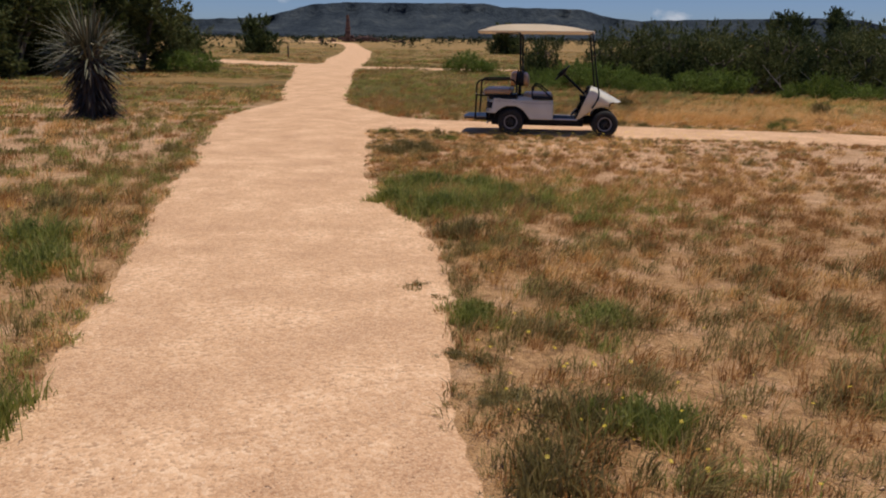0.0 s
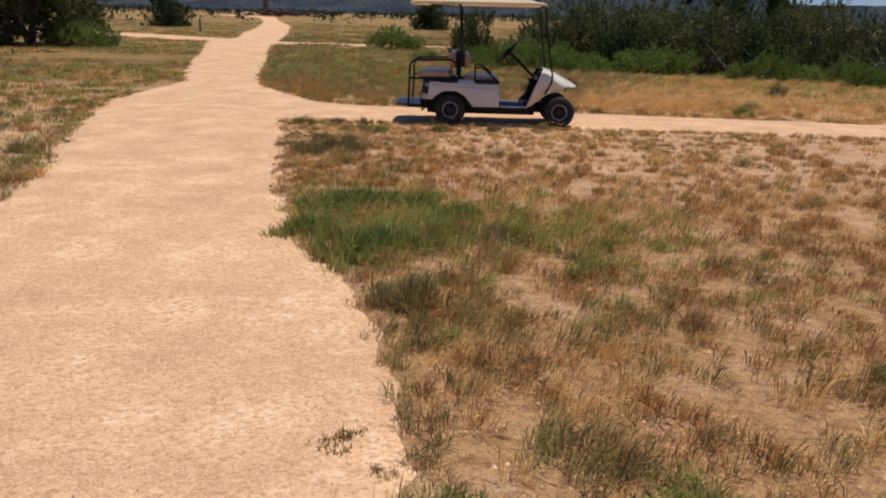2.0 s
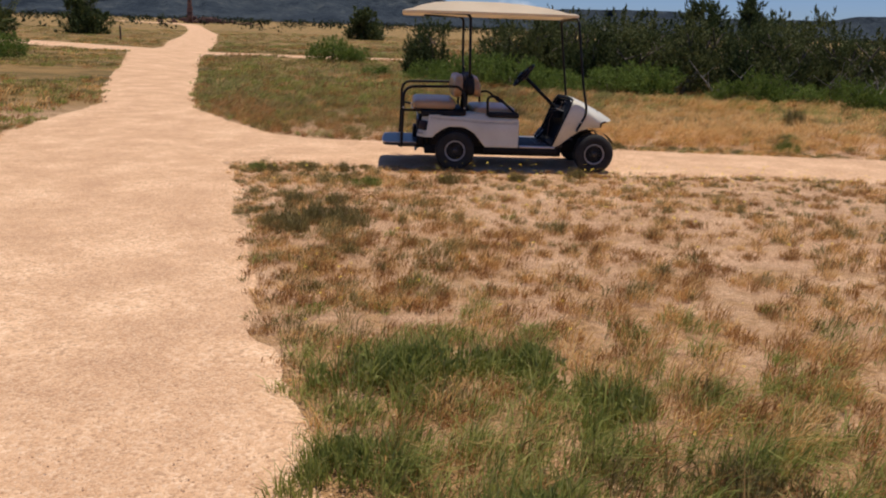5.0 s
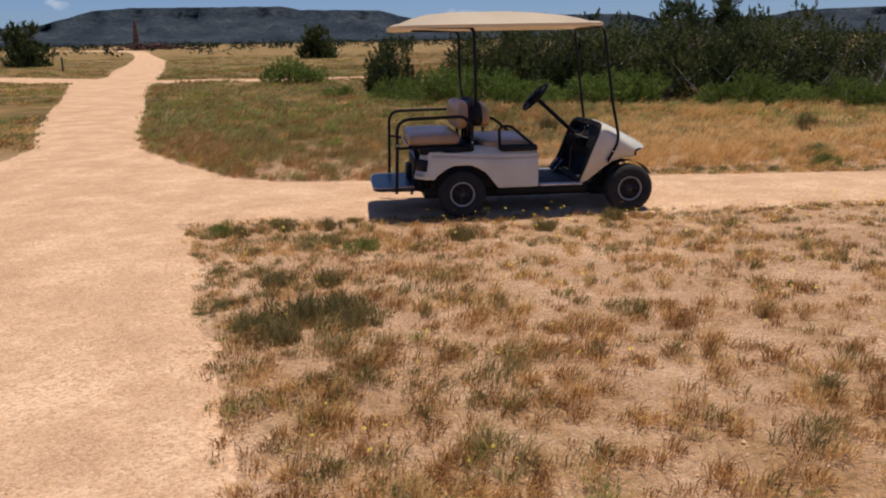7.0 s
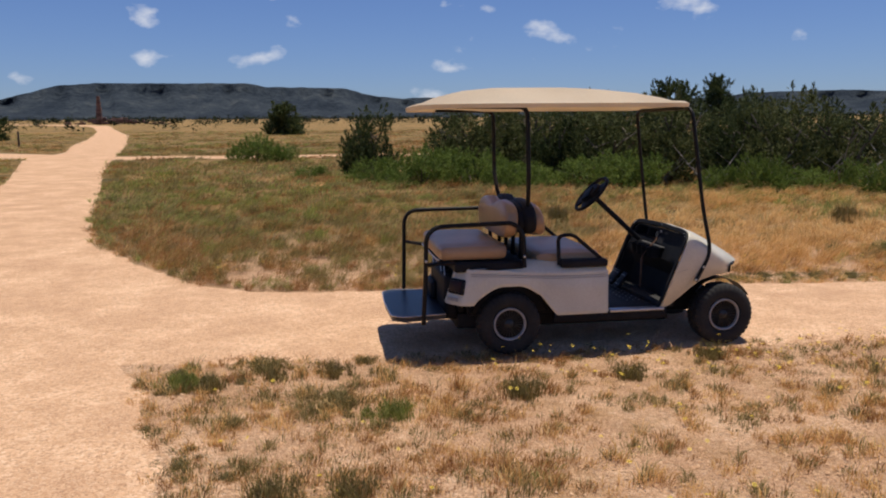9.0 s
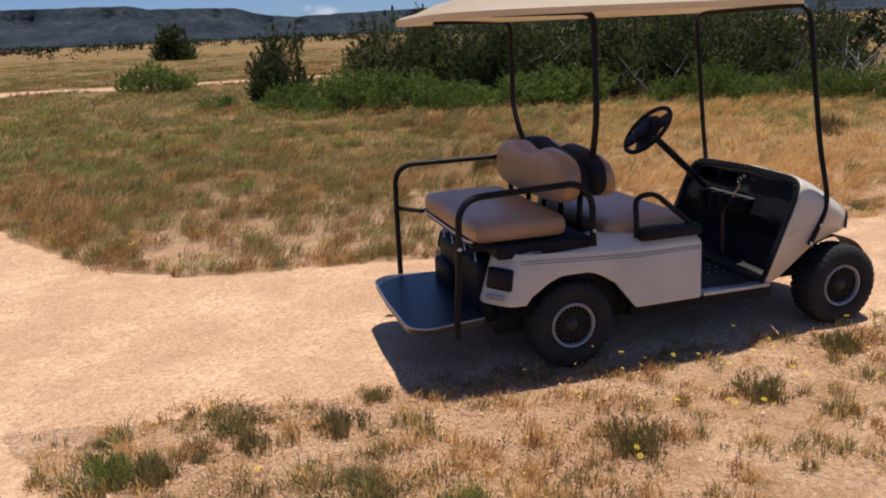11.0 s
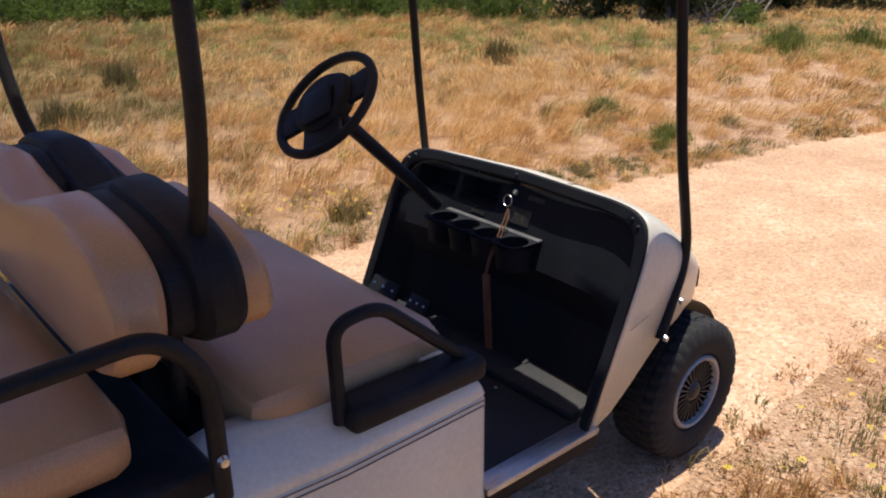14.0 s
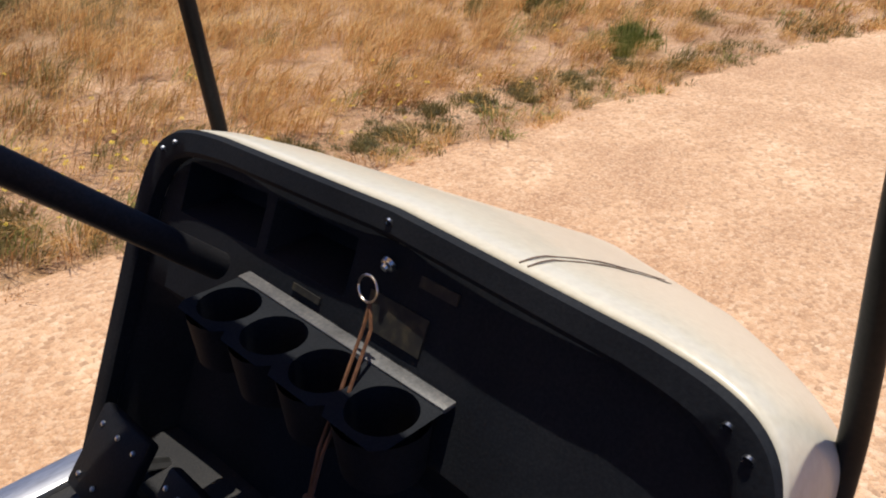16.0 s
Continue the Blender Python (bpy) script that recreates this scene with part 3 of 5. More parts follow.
def build_cart():
    cart = tagged(new("golf_cart"), "cream four-seat golf cart parked on the crushed-stone track", "golf cart")
    cart.location = (0, 0.08, 0.004)
    for x in (0.0, 1.67):
        for side in (-1, 1):
            wheel(cart, x, side)
    # chassis
    ch = box(-0.36, 1.30, -0.36, 0.36, 0.17, 0.29, 0.015)
    for x in (0.0, 1.68):
        tube([(x, -0.45, 0.235), (x, 0.45, 0.235)], 0.03, 10, ch)
    box(1.25, 1.82, -0.2, 0.2, 0.2, 0.34, 0.02, bm=ch)
    box(-0.30, -0.02, -0.12, 0.12, 0.14, 0.40, 0.03, bm=ch)
    part("chassis", ch, M_BLACK, cart, "black steel underframe and axles")
    tow = tube(rounded([(-0.30, 0.0, 0.24), (-0.46, 0.0, 0.20), (-0.46, 0.0, 0.16)], 0.04), 0.018, 8)
    part("tow_hook", tow, M_STEEL, cart)
    # rear body
    for side in (-1, 1):
        sh = part("rear_fender", rear_shell(side), M_CREAM, cart, "cream moulded rear flank with wheel arch", sharp=50)
        mod = sh.modifiers.new("thick", "SOLIDIFY")
        mod.thickness, mod.offset = 0.012, -1
        for drop in (0.0, 0.014):
            stripe = tube([(0.738 - 0.0296 * k, side * (0.5575 + 0.0009 * k), 0.582 - drop + 0.044 * max(0.0, min(1.0, (0.35 - (0.738 - 0.0296 * k)) / 0.7))) for k in range(36)], 0.0014, 6)
            part("pinstripe", stripe, M_STRIPE, sh, "thin brown line along the flank")
        lamp = box(-0.028, 0.028, -0.078, 0.078, -0.056, 0.056, 0.014, 3)
        turned(lamp, Matrix.Translation((-0.374, side * 0.503, 0.522)) @ Matrix.Rotation(side * radians(-32), 4, "Z") @ Matrix.Rotation(radians(13.5), 4, "Y"))
        lm = part("tail_light", lamp, M_BLACK, cart, "dark tail light in a black housing")
        lens = box(-0.006, 0.006, -0.062, 0.062, -0.04, 0.04, 0.004)
        turned(lens, Matrix.Translation((-0.374, side * 0.503, 0.522)) @ Matrix.Rotation(side * radians(-32), 4, "Z") @ Matrix.Rotation(radians(13.5), 4, "Y") @ Matrix.Translation((-0.027, 0, 0)))
        part("lens", lens, M_RED, lm, "dark red lens")
        rocker = box(0.34, 1.22, side * 0.50 - 0.025, side * 0.50 + 0.025, 0.225, 0.288, 0.012)
        part("rocker", rocker, M_BLACK, cart)
        sill = box(0.765, 1.19, side * 0.515 - 0.032, side * 0.515 + 0.032, 0.289, 0.312, 0.008)
        part("sill", sill, M_ALU, cart, "scuffed aluminium step sill")
        plate = box(-0.004, 0.004, -0.055, 0.055, -0.012, 0.012, 0.002)
        turned(plate, Matrix.Translation((-0.418, side * 0.514, 0.434)) @ Matrix.Rotation(side * radians(-32), 4, "Z"))
        part("badge", plate, M_WHEELRIM, cart, "small silver badge under the tail light")
        liner = lathe([(0.30, side * 0.30), (0.305, side * 0.545)], 40)
        turned(liner, Matrix.Translation((0.0, 0, 0.225)))
        bmesh.ops.delete(liner, geom=[f for f in liner.faces if f.calc_center_median().z < 0.30], context="FACES")
        part("arch_liner", liner, M_BLACK, cart)
    box_bm = box(-0.30, 0.73, -0.475, 0.475, 0.29, 0.655, 0.02)
    part("seat_box", box_bm, M_BLACK, cart, "black moulded seat box")
    pod = box(-0.405, 0.105, -0.548, 0.548, 0.628, 0.703, 0.016, 3)
    part("seat_base", pod, M_BLACK, cart, "black tray under the rear seat")
    rear_in = box(-0.36, -0.30, -0.40, 0.40, 0.30, 0.62, 0.02)
    box(-0.455, -0.35, -0.37, 0.40, 0.25, 0.585, 0.04, 3, bm=rear_in)
    box(-0.50, -0.44, 0.05, 0.36, 0.30, 0.46, 0.03, 3, bm=rear_in)
    for y in (-0.2, 0.2):
        tube([(-0.38, y, 0.34), (-0.40, y, 0.60)], 0.014, 8, rear_in)
        box(-0.42, -0.36, y - 0.07, y + 0.07, 0.24, 0.36, 0.02, bm=rear_in)
    part("rear_bulkhead", rear_in, M_BLACK, cart)
    for y in (-0.30, -0.12, 0.12, 0.30):
        part("seat_stay", tube([(-0.42, y, 0.34), (-0.45, y, 0.69)], 0.006, 6), M_STEEL, cart, "thin bright stay rod")
    # seats
    part("front_seat", cushion(0.20, 0.715, -0.475, 0.475, 0.635, 0.742, 0.07, 0.018), M_VINYL, cart, "tan vinyl front bench cushion")
    rs = part("rear_seat", cushion(-0.512, 0.0, -0.512, 0.520, 0.704, 0.818, 0.06, 0.014), M_VINYL, cart, "tan vinyl rear-facing bench cushion")
    pipe = rounded([(-0.50, -0.45, 0.714), (-0.520, -0.41, 0.714), (-0.520, 0.42, 0.714), (-0.50, 0.46, 0.714)], 0.03)
    part("piping", tube(pipe, 0.006, 6), M_CREAM, rs, "pale piping on the cushion edge")
    part("rear_backrest", back_pad(-0.034, 0.060, 0.846, 1.120, 0.528, -0.06, 0.055), M_VINYL, cart, "dusty tan vinyl rear backrest with a dip in the middle")
    part("front_backrest", back_pad(0.205, 0.295, 0.855, 1.10, 0.485, 0.16, 0.05), M_VINYL, cart, "tan vinyl front backrest")
    shell = back_pad(0.056, 0.136, 0.880, 1.112, 0.505, 0.0, 0.07)
    part("backrest_shell", shell, M_BLACK, cart, "black plastic shell behind the backrests")
    part("backrest_shell", back_pad(0.118, 0.212, 0.866, 1.132, 0.535, 0.05, 0.07), M_BLACK, cart)
    for y in (-0.36, -0.12, 0.12, 0.36):
        part("backrest_bracket", tube([(0.12, y, 0.66), (0.13, y, 0.92)], 0.016, 8), M_TUBE, cart)
    # rails round the rear seat
    for side in (-1, 1):
        y = side * 0.555
        wide, back = (0.650, -0.645) if side > 0 else (-0.618, -0.622)
        line = rounded([(back - 0.017, side * 0.575, 0.27), (back, wide, 0.70), (back + 0.003, wide, 0.972), (0.02, side * 0.575, 0.985), (0.090, side * 0.583, 0.90), (0.095, side * 0.585, 0.66)], 0.13, 9)
        rail = part("grab_rail", tube(line, 0.0165, 12), M_TUBE, cart, "black bent-tube grab rail beside the rear seat")
        for q in ((back, wide, 0.735), (0.092, side * 0.590, 0.742)):
            part("bolt", turned(lathe([(0.0, 0.012), (0.008, 0.010), (0.011, 0.0)], 10), Matrix.Translation((q[0], q[1] + side * 0.012, q[2])) @ (Matrix() if side > 0 else Matrix.Rotation(math.pi, 4, "Z"))), M_STEEL, rail)
        part("rail_stay", tube([(back, wide, 0.705), (-0.52, y - side * 0.03, 0.697), (-0.40, y - side * 0.03, 0.697)], 0.014, 8), M_TUBE, cart)
    part("seat_frame", box(-0.505, 0.0, -0.44, 0.44, 0.680, 0.705, 0.006), M_TUBE, cart)
    # step at the rear
    bm = bmesh.new()
    outline = [(-0.46, -0.47), (-0.77, -0.53), (-0.855, -0.46), (-0.868, 0.0), (-0.855, 0.43), (-0.77, 0.51), (-0.46, 0.46)]
    outl = [(v.x, v.y) for v in rounded([(x, y, 0) for x, y in outline], 0.05, 4)]
    top = [bm.verts.new((x, y, 0.318)) for x, y in outl]
    low = [bm.verts.new((x, y, 0.280)) for x, y in outl]
    bm.faces.new(top)
    bm.faces.new(low[::-1])
    for k in range(len(outl)):
        bm.faces.new((top[k], top[(k + 1) % len(outl)], low[(k + 1) % len(outl)], low[k]))
    step = part("rear_step", bm, M_PLATE, cart, "dark blue-black rear foot platform with worn pale edge")
    edge = tube([(x * 1.004, y * 1.004, 0.317) for x, y in outl], 0.005, 6)
    part("edge_trim", edge, M_ALU, step, "worn pale edge strip")
    for y in (-0.3, 0.3):
        part("step_arm", tube([(-0.30, y, 0.24), (-0.42, y, 0.262), (-0.68, y, 0.262)], 0.022, 8), M_TUBE, cart)
    # front
    st = [0, 0.05, 0.15, 0.25, 0.35, 0.5, 0.6, 0.7, 0.8, 0.88, 0.94, 1.0]
    bm, vs = grid_bm([cowl_section(s) for s in st])
    bm.faces.new(vs[-1])
    cowl = part("front_cowl", bm, M_CREAM, cart, "cream sloping front cowl, sunlit on top", sharp=85)
    mod = cowl.modifiers.new("thick", "SOLIDIFY")
    mod.thickness, mod.offset = 0.010, -1
    for shift in (-0.006, 0.006):
        seam = []
        for q in [0.02 + 0.06 * k for k in range(13)]:
            top = sorted((y, x, z) for x, y, z in cowl_section(q) if abs(y) < 0.45)
            seam.append([float(np.interp(-0.19 + shift, [w[0] for w in top], [w[i] for w in top])) + (0.0010 if i == 2 else 0) for i in (1, 0, 2)])
        part("seam", tube(seam, 0.0011, 6), M_STRIPE, cowl, "thin dark panel groove along the cowl")
    for side in (-1, 1):
        crease = [(1.285 + 0.02 * k, side * (0.5475 - 0.0004 * k), 0.574 + 0.005 * k) for k in range(5)]
        # real panel edge; its highlight is painted by using the silver material
        part("side_seam", tube(crease, 0.0016, 6), M_WHEELRIM, cowl, "short panel edge beside the roof post, silver for the light it catches")
    for side in (-1, 1):
        fl = lathe([(0.262, side * 0.28), (0.265, side * 0.45)], 40)
        turned(fl, Matrix.Translation((1.68, 0, 0.235)))
        bmesh.ops.delete(fl, geom=[f for f in fl.faces if f.calc_center_median().z < 0.36], context="FACES")
        part("arch_liner", fl, M_BLACK, cart)
    tip = cowl_section(1.0)
    for side in (1, -1):
        corner = [(x + 0.002, y, z) for x, y, z in tip if y * side > 0.36 and z < 0.607]
        part("bumper", tube(corner, 0.011, 8), M_BLACK, cart, "black rubber strip at the nose corner")
    # dashboard: a raised rim, a panel with two pockets, and a deeper leg space below
    rings = [cowl_section(0, 60, -0.004, -0.012), cowl_section(0, 60, -0.002, -0.022), cowl_section(0, 60, 0.022, -0.022), cowl_section(0, 60, 0.030, -0.016), cowl_section(0, 60, 0.034, 0.006)]
    bm, vs = grid_bm(rings)
    hw = 0.504
    ys = sorted([-hw, -0.42, -0.30, -0.18, -0.06, 0.068, 0.072, 0.15, 0.238, 0.242, 0.262, 0.266, 0.36, 0.448, 0.452, hw])
    zs = [0.31, 0.40, 0.50, 0.58, 0.62, 0.66, 0.70, 0.740, 0.744, 0.78, 0.814, 0.818, 0.830, 0.834]
    pan = []
    for z in zs:
        row = []
        for y in ys:
            lim = 0.503 * max(0.0, 1 - min(1.0, max(0.0, (z - 0.329) / 0.508)) ** (2 / 0.17)) ** 0.08
            y = max(-lim, min(lim, y))
            x = 1.155 + 0.41 * (z - 0.295) + 0.03 * (1 - (y / 0.535) ** 2) + 0.004
            if z < 0.60 and abs(y) < lim - 1e-4:
                x += 0.10 * min(1.0, (0.62 - z) / 0.1)
            if 0.743 < z < 0.815 and (0.071 < y < 0.239 or 0.265 < y < 0.449):
                x += 0.09
            row.append((x, y, z))
        pan.append(row)
    grid_bm(pan, bm=bm)
    dash = part("dashboard", bm, M_DASH, cart, "deep black moulded dashboard with two pockets")
    sec = cowl_section(0, 60, 0.010, -0.025)
    for k in (19, 24, 30, 36, 41):
        x, y, z = sec[k]
        part("screw", turned(lathe([(0.0, 0.005), (0.005, 0.004), (0.006, 0.0)], 10), Matrix.Translation((x, y, z)) @ Matrix.Rotation(radians(70), 4, "Y") @ Matrix.Rotation(radians(90), 4, "X")), M_STEEL, dash)
    for y0, y1, z0, z1 in ((-0.118, -0.055, 0.800, 0.815), (0.105, 0.165, 0.716, 0.726), (-0.085, 0.020, 0.722, 0.772)):
        yc, zc = (y0 + y1) / 2, (z0 + z1) / 2
        plate = box(-0.0012, 0.0012, (y0 - y1) / 2, (y1 - y0) / 2, (z0 - z1) / 2, (z1 - z0) / 2, 0)
        at = (1.155 + 0.41 * (zc - 0.295) + 0.03 * (1 - (yc / 0.535) ** 2) + 0.001, yc, zc)
        part("label_plate", turned(plate, Matrix.Translation(at) @ Matrix.Rotation(math.atan(0.41), 4, "Y")), M_LABEL, dash, "faded worn label on the dashboard", smooth=False)
    # cup shelf with four wells
    z, n = 0.704, 24
    x0, x1, cx, rad = 1.226, 1.356, 1.282, 0.045
    bm = bmesh.new()
    cells = [(-0.160 + 0.106 * k, -0.160 + 0.106 * (k + 1)) for k in range(4)]
    for y0, y1 in cells:
        cy = (y0 + y1) / 2
        sq, ci = [], []
        for k in range(n):
            a = 2 * math.pi * (k + 0.5) / n
            dx, dy = math.cos(a), math.sin(a)
            f = 1 / max(abs(dx), abs(dy))
            sq.append(bm.verts.new(((x0 + x1) / 2 + dx * f * (x1 - x0) / 2, cy + dy * f * (y1 - y0) / 2, z)))
            ci.append(bm.verts.new((cx + dx * rad, cy + dy * rad, z)))
        for k in range(n):
            bm.faces.new((sq[k], sq[(k + 1) % n], ci[(k + 1) % n], ci[k]))
    bmesh.ops.remove_doubles(bm, verts=bm.verts, dist=0.0005)
    shelf = part("cup_holder", bm, M_DASH, cart, "black cup shelf with four round wells")
    # added strip: sun on the shelf's back edge, drawn as a paler piece
    part("shelf_sun_strip", box(1.330, 1.352, -0.160, 0.264, 0.700, 0.7075, 0.002), M_SUNLIT_GREY, shelf, "paler strip standing for sunlight along the back of the cup shelf")
    for y0, y1 in cells:
        well = lathe([(rad, 0.0), (rad * 0.9, 0.075), (0.001, 0.076), (0.001, 0.080), (rad + 0.007, 0.080), (rad + 0.016, 0.004)], 24)
        part("cup_well", turned(well, Matrix.Translation((cx, (y0 + y1) / 2, z - 0.001)) @ Matrix.Rotation(radians(-90), 4, "X")), M_DASH, shelf)
    # key, ring and strap
    key = lathe([(0.0, 0.012), (0.005, 0.012), (0.006, 0.008), (0.010, 0.006), (0.011, 0.0)], 16)
    turned(key, Matrix.Translation((1.390, -0.005, 0.815)) @ Matrix.Rotation(radians(90), 4, "Z") @ Matrix.Rotation(radians(-20), 4, "X"))
    ks = part("key_switch", key, M_STEEL, cart, "round steel ignition switch with a key")
    ring = [(1.350 + 0.004 * math.sin(a), -0.008 + 0.017 * math.cos(a), 0.796 + 0.017 * math.sin(a)) for a in [2 * math.pi * k / 24 for k in range(25)]]
    part("key_ring", tube(ring, 0.0016, 6), M_STEEL, ks)
    for near in (0.0, 0.013):
        strap = tube([(1.350, -0.012, 0.779), (1.335, -0.016 - near, 0.752), (1.275, -0.042 - near, 0.702), (1.222, -0.062 - near * 0.6, 0.655), (1.192, -0.078 - near * 0.3, 0.612)], 0.0026, 6)
        part("key_strap", strap, M_LEATHER, ks, "thin brown leather strap hanging from the key")
    tag = box(-0.004, 0.004, -0.014, 0.014, -0.230, 0.0, 0.003)
    part("strap_tag", turned(tag, Matrix.Translation((1.192, -0.083, 0.614)) @ Matrix.Rotation(radians(7), 4, "Y") @ Matrix.Rotation(radians(-12), 4, "X")), M_LEATHER, ks, "long orange-brown leather tag")
    # floor, pedals, studs
    bm = bmesh.new()
    box(0.70, 1.24, -0.485, 0.485, 0.288, 0.300, 0.004, bm=bm)
    box(1.16, 1.30, -0.47, 0.47, 0.296, 0.330, 0.012, bm=bm)
    floor_ob = part("floor_mat", bm, M_MAT, cart, "black studded floor mat")
    for k in range(9):
        for r in range(3):
            part("stud", turned(lathe([(0.0, 0.004), (0.004, 0.003), (0.005, 0.0)], 8), Matrix.Translation((1.03 + 0.05 * r, 0.40 - 0.075 * k, 0.300)) @ Matrix.Rotation(radians(90), 4, "X")), M_STEEL, floor_ob)
    for y, w, nm in ((0.385, 0.075, "brake_pedal"), (0.20, 0.05, "accelerator_pedal")):
        pd = box(-0.012, 0.012, -w, w, -0.075, 0.075, 0.008)
        turned(pd, Matrix.Translation((1.135, y, 0.385)) @ Matrix.Rotation(radians(38), 4, "Y"))
        po = part(nm, pd, M_BLACK, cart, "black studded foot pedal")
        part("pedal_arm", tube([(1.14, y, 0.375), (1.22, y, 0.33), (1.23, y, 0.295)], 0.012, 8), M_STEEL, po)
        for a in (-0.04, 0.0, 0.04):
            for b in (-0.045, 0.045):
                part("stud", turned(lathe([(0.0, 0.004), (0.004, 0.003), (0.005, 0.0)], 8), Matrix.Translation((1.135, y, 0.385)) @ Matrix.Rotation(radians(38), 4, "Y") @ Matrix.Translation((-0.012, a * w / 0.06, b)) @ Matrix.Rotation(radians(90), 4, "Z")), M_STEEL, po)
    # steering
    centre, axis = Vector((0.895, 0.295, 1.105)), Vector((0.39, 0.0, -0.36)).normalized()
    m = Matrix.Translation(centre) @ Vector((0, 1, 0)).rotation_difference(axis).to_matrix().to_4x4()
    col = part("steering_column", tube([centre + axis * 0.02, centre + axis * 0.06, (1.32, 0.295, 0.715)], 0.022, 12), M_BLACK, cart, "black steering column")
    rimbm = bmesh.new()
    rr = [[tuple(m @ Vector(((0.172 + 0.0145 * math.cos(b)) * math.cos(a), 0.0145 * math.sin(b), (0.172 + 0.0145 * math.cos(b)) * math.sin(a)))) for b in [2 * math.pi * k / 10 for k in range(10)]] for a in [2 * math.pi * k / 44 for k in range(44)]]
    grid_bm(rr, close_u=True, close_v=True, bm=rimbm)
    sw = part("steering_wheel", rimbm, M_BLACK, cart, "black two-spoke steering wheel")
    hub = lathe([(0.0, -0.03), (0.088, -0.028), (0.104, -0.012), (0.098, 0.02), (0.04, 0.05), (0.0, 0.05)], 28, m=m)
    part("hub", hub, M_BLACK, sw)
    for a in (0, 180, 90):
        sp = box(0.06, 0.167, -0.008, 0.010, -0.052 if a != 90 else -0.075, 0.052 if a != 90 else 0.055, 0.006)
        turned(sp, m @ Matrix.Rotation(radians(a - 0), 4, "Y"))
        part("spoke", sp, M_BLACK, sw)
    clip = box(-0.05, 0.05, -0.045, -0.028, -0.095, 0.03, 0.008)
    part("score_clip", turned(clip, m), M_BLACK, sw)
    # hip restraints
    for side in (-1, 1):
        y = side * 0.525
        line = rounded([(0.372, y, 0.660), (0.362, y, 0.872), (0.470, y, 0.884), (0.735, y, 0.660), (0.72, y - side * 0.01, 0.645)], 0.045, 6)
        hr = part("hip_restraint", tube(line, 0.0145, 10), M_BLACK, cart, "black loop arm rest beside the front seat")
        part("hip_tray", box(0.375, 0.735, y - 0.045, y + 0.045, 0.640, 0.700, 0.02, 3), M_BLACK, hr)
    # roof and its posts
    n, rows = 64, []
    for f, dz, grow in ((1.0, 0.0, -0.03), (1.0, -0.012, 0.0), (1.0, 0.018, 0.004), (0.97, 0.034, 0.0), (0.90, 0.048, 0.0), (0.80, 0.088, 0.0), (0.65, 0.122, 0.0), (0.45, 0.142, 0.0), (0.2, 0.15, 0.0), (0.03, 0.152, 0.0)):
        r = []
        for k in range(n):
            a = 2 * math.pi * k / n
            c, s = math.cos(a), math.sin(a)
            x = 0.375 + (1.025 * f + grow) * math.copysign(abs(c) ** 0.33, c)
            y = (0.585 * f + grow) * math.copysign(abs(s) ** 0.33, s)
            droop = 0.006 * max(0.0, (0.375 - x) / 1.025) ** 3
            x += 0.03 * (1 - (y / 0.6) ** 2) * max(0.0, c)
            r.append((x, y, 1.806 + dz * (1 if dz < 0.04 else (1 - 0.35 * max(0, (x - 0.5) / 0.9))) - droop))
        rows.append(r)
    bm, vs = grid_bm(rows, close_u=True)
    bm.faces.new(vs[-1])
    inner = []
    for f, dz in ((0.93, 0.012), (0.6, 0.05), (0.1, 0.07)):
        inner.append([(0.375 + 1.025 * f * math.copysign(abs(math.cos(2 * math.pi * k / n)) ** 0.33, math.cos(2 * math.pi * k / n)), 0.585 * f * math.copysign(abs(math.sin(2 * math.pi * k / n)) ** 0.33, math.sin(2 * math.pi * k / n)), 1.799 + dz) for k in range(n)])
    prev = vs[0]
    for r in inner:
        ring = [bm.verts.new(p) for p in r]
        for k in range(n):
            bm.faces.new((prev[k], prev[(k + 1) % n], ring[(k + 1) % n], ring[k]))
        prev = ring
    bm.faces.new(prev)
    part("roof", bm, M_ROOF, cart, "cream domed plastic roof canopy", sharp=50)
    hoop = rounded([(1.430, -0.548, 0.500), (1.552, -0.530, 0.715), (1.484, -0.512, 1.05), (1.380, -0.490, 1.790), (1.372, 0.535, 1.790), (1.480, 0.585, 1.05), (1.530, 0.595, 0.715), (1.410, 0.570, 0.500)], 0.09, 8)
    hp = part("front_post", tube(hoop, 0.0145, 12), M_TUBE, cart, "black bent-tube windscreen hoop without glass")
    for side in (-1, 1):
        for q in ((1.420, 0.515), (1.478, 0.612)):
            part("bolt", turned(lathe([(0.0, 0.010), (0.008, 0.008), (0.010, 0.0)], 10), Matrix.Translation((q[0], side * 0.570, q[1])) @ (Matrix() if side > 0 else Matrix.Rotation(math.pi, 4, "Z"))), M_STEEL, hp)
        out = 0.085 if side > 0 else 0.0
        line = rounded([(0.160, side * 0.41, 1.02), (0.146, side * (0.485 + out * 0.6), 1.125), (0.137, side * (0.538 + out), 1.30), (0.128, side * (0.525 + out), 1.800), (-0.38, side * (0.49 + out * 0.5), 1.808)], 0.07, 7)
        part("rear_post", tube(line, 0.0165, 12), M_TUBE, cart, "black bent-tube rear roof post")
    return cart


build_cart()


# ---- plants ----
def leaf_tris(c, t, size, r):
    """One small triangle a leaf, at c, pointing along t."""
    k = len(c)
    t = t / np.linalg.norm(t, axis=1)[:, None]
    u = np.cross(t, r.normal(size=(k, 3)))
    u /= np.linalg.norm(u, axis=1)[:, None]
    s = size * r.uniform(0.6, 1.5, k)[:, None]
    v = np.stack([c - u * s * 0.27, c + u * s * 0.27, c + t * s * 1.35], 1).reshape(-1, 3)
    return v, np.arange(k * 3).reshape(-1, 3)


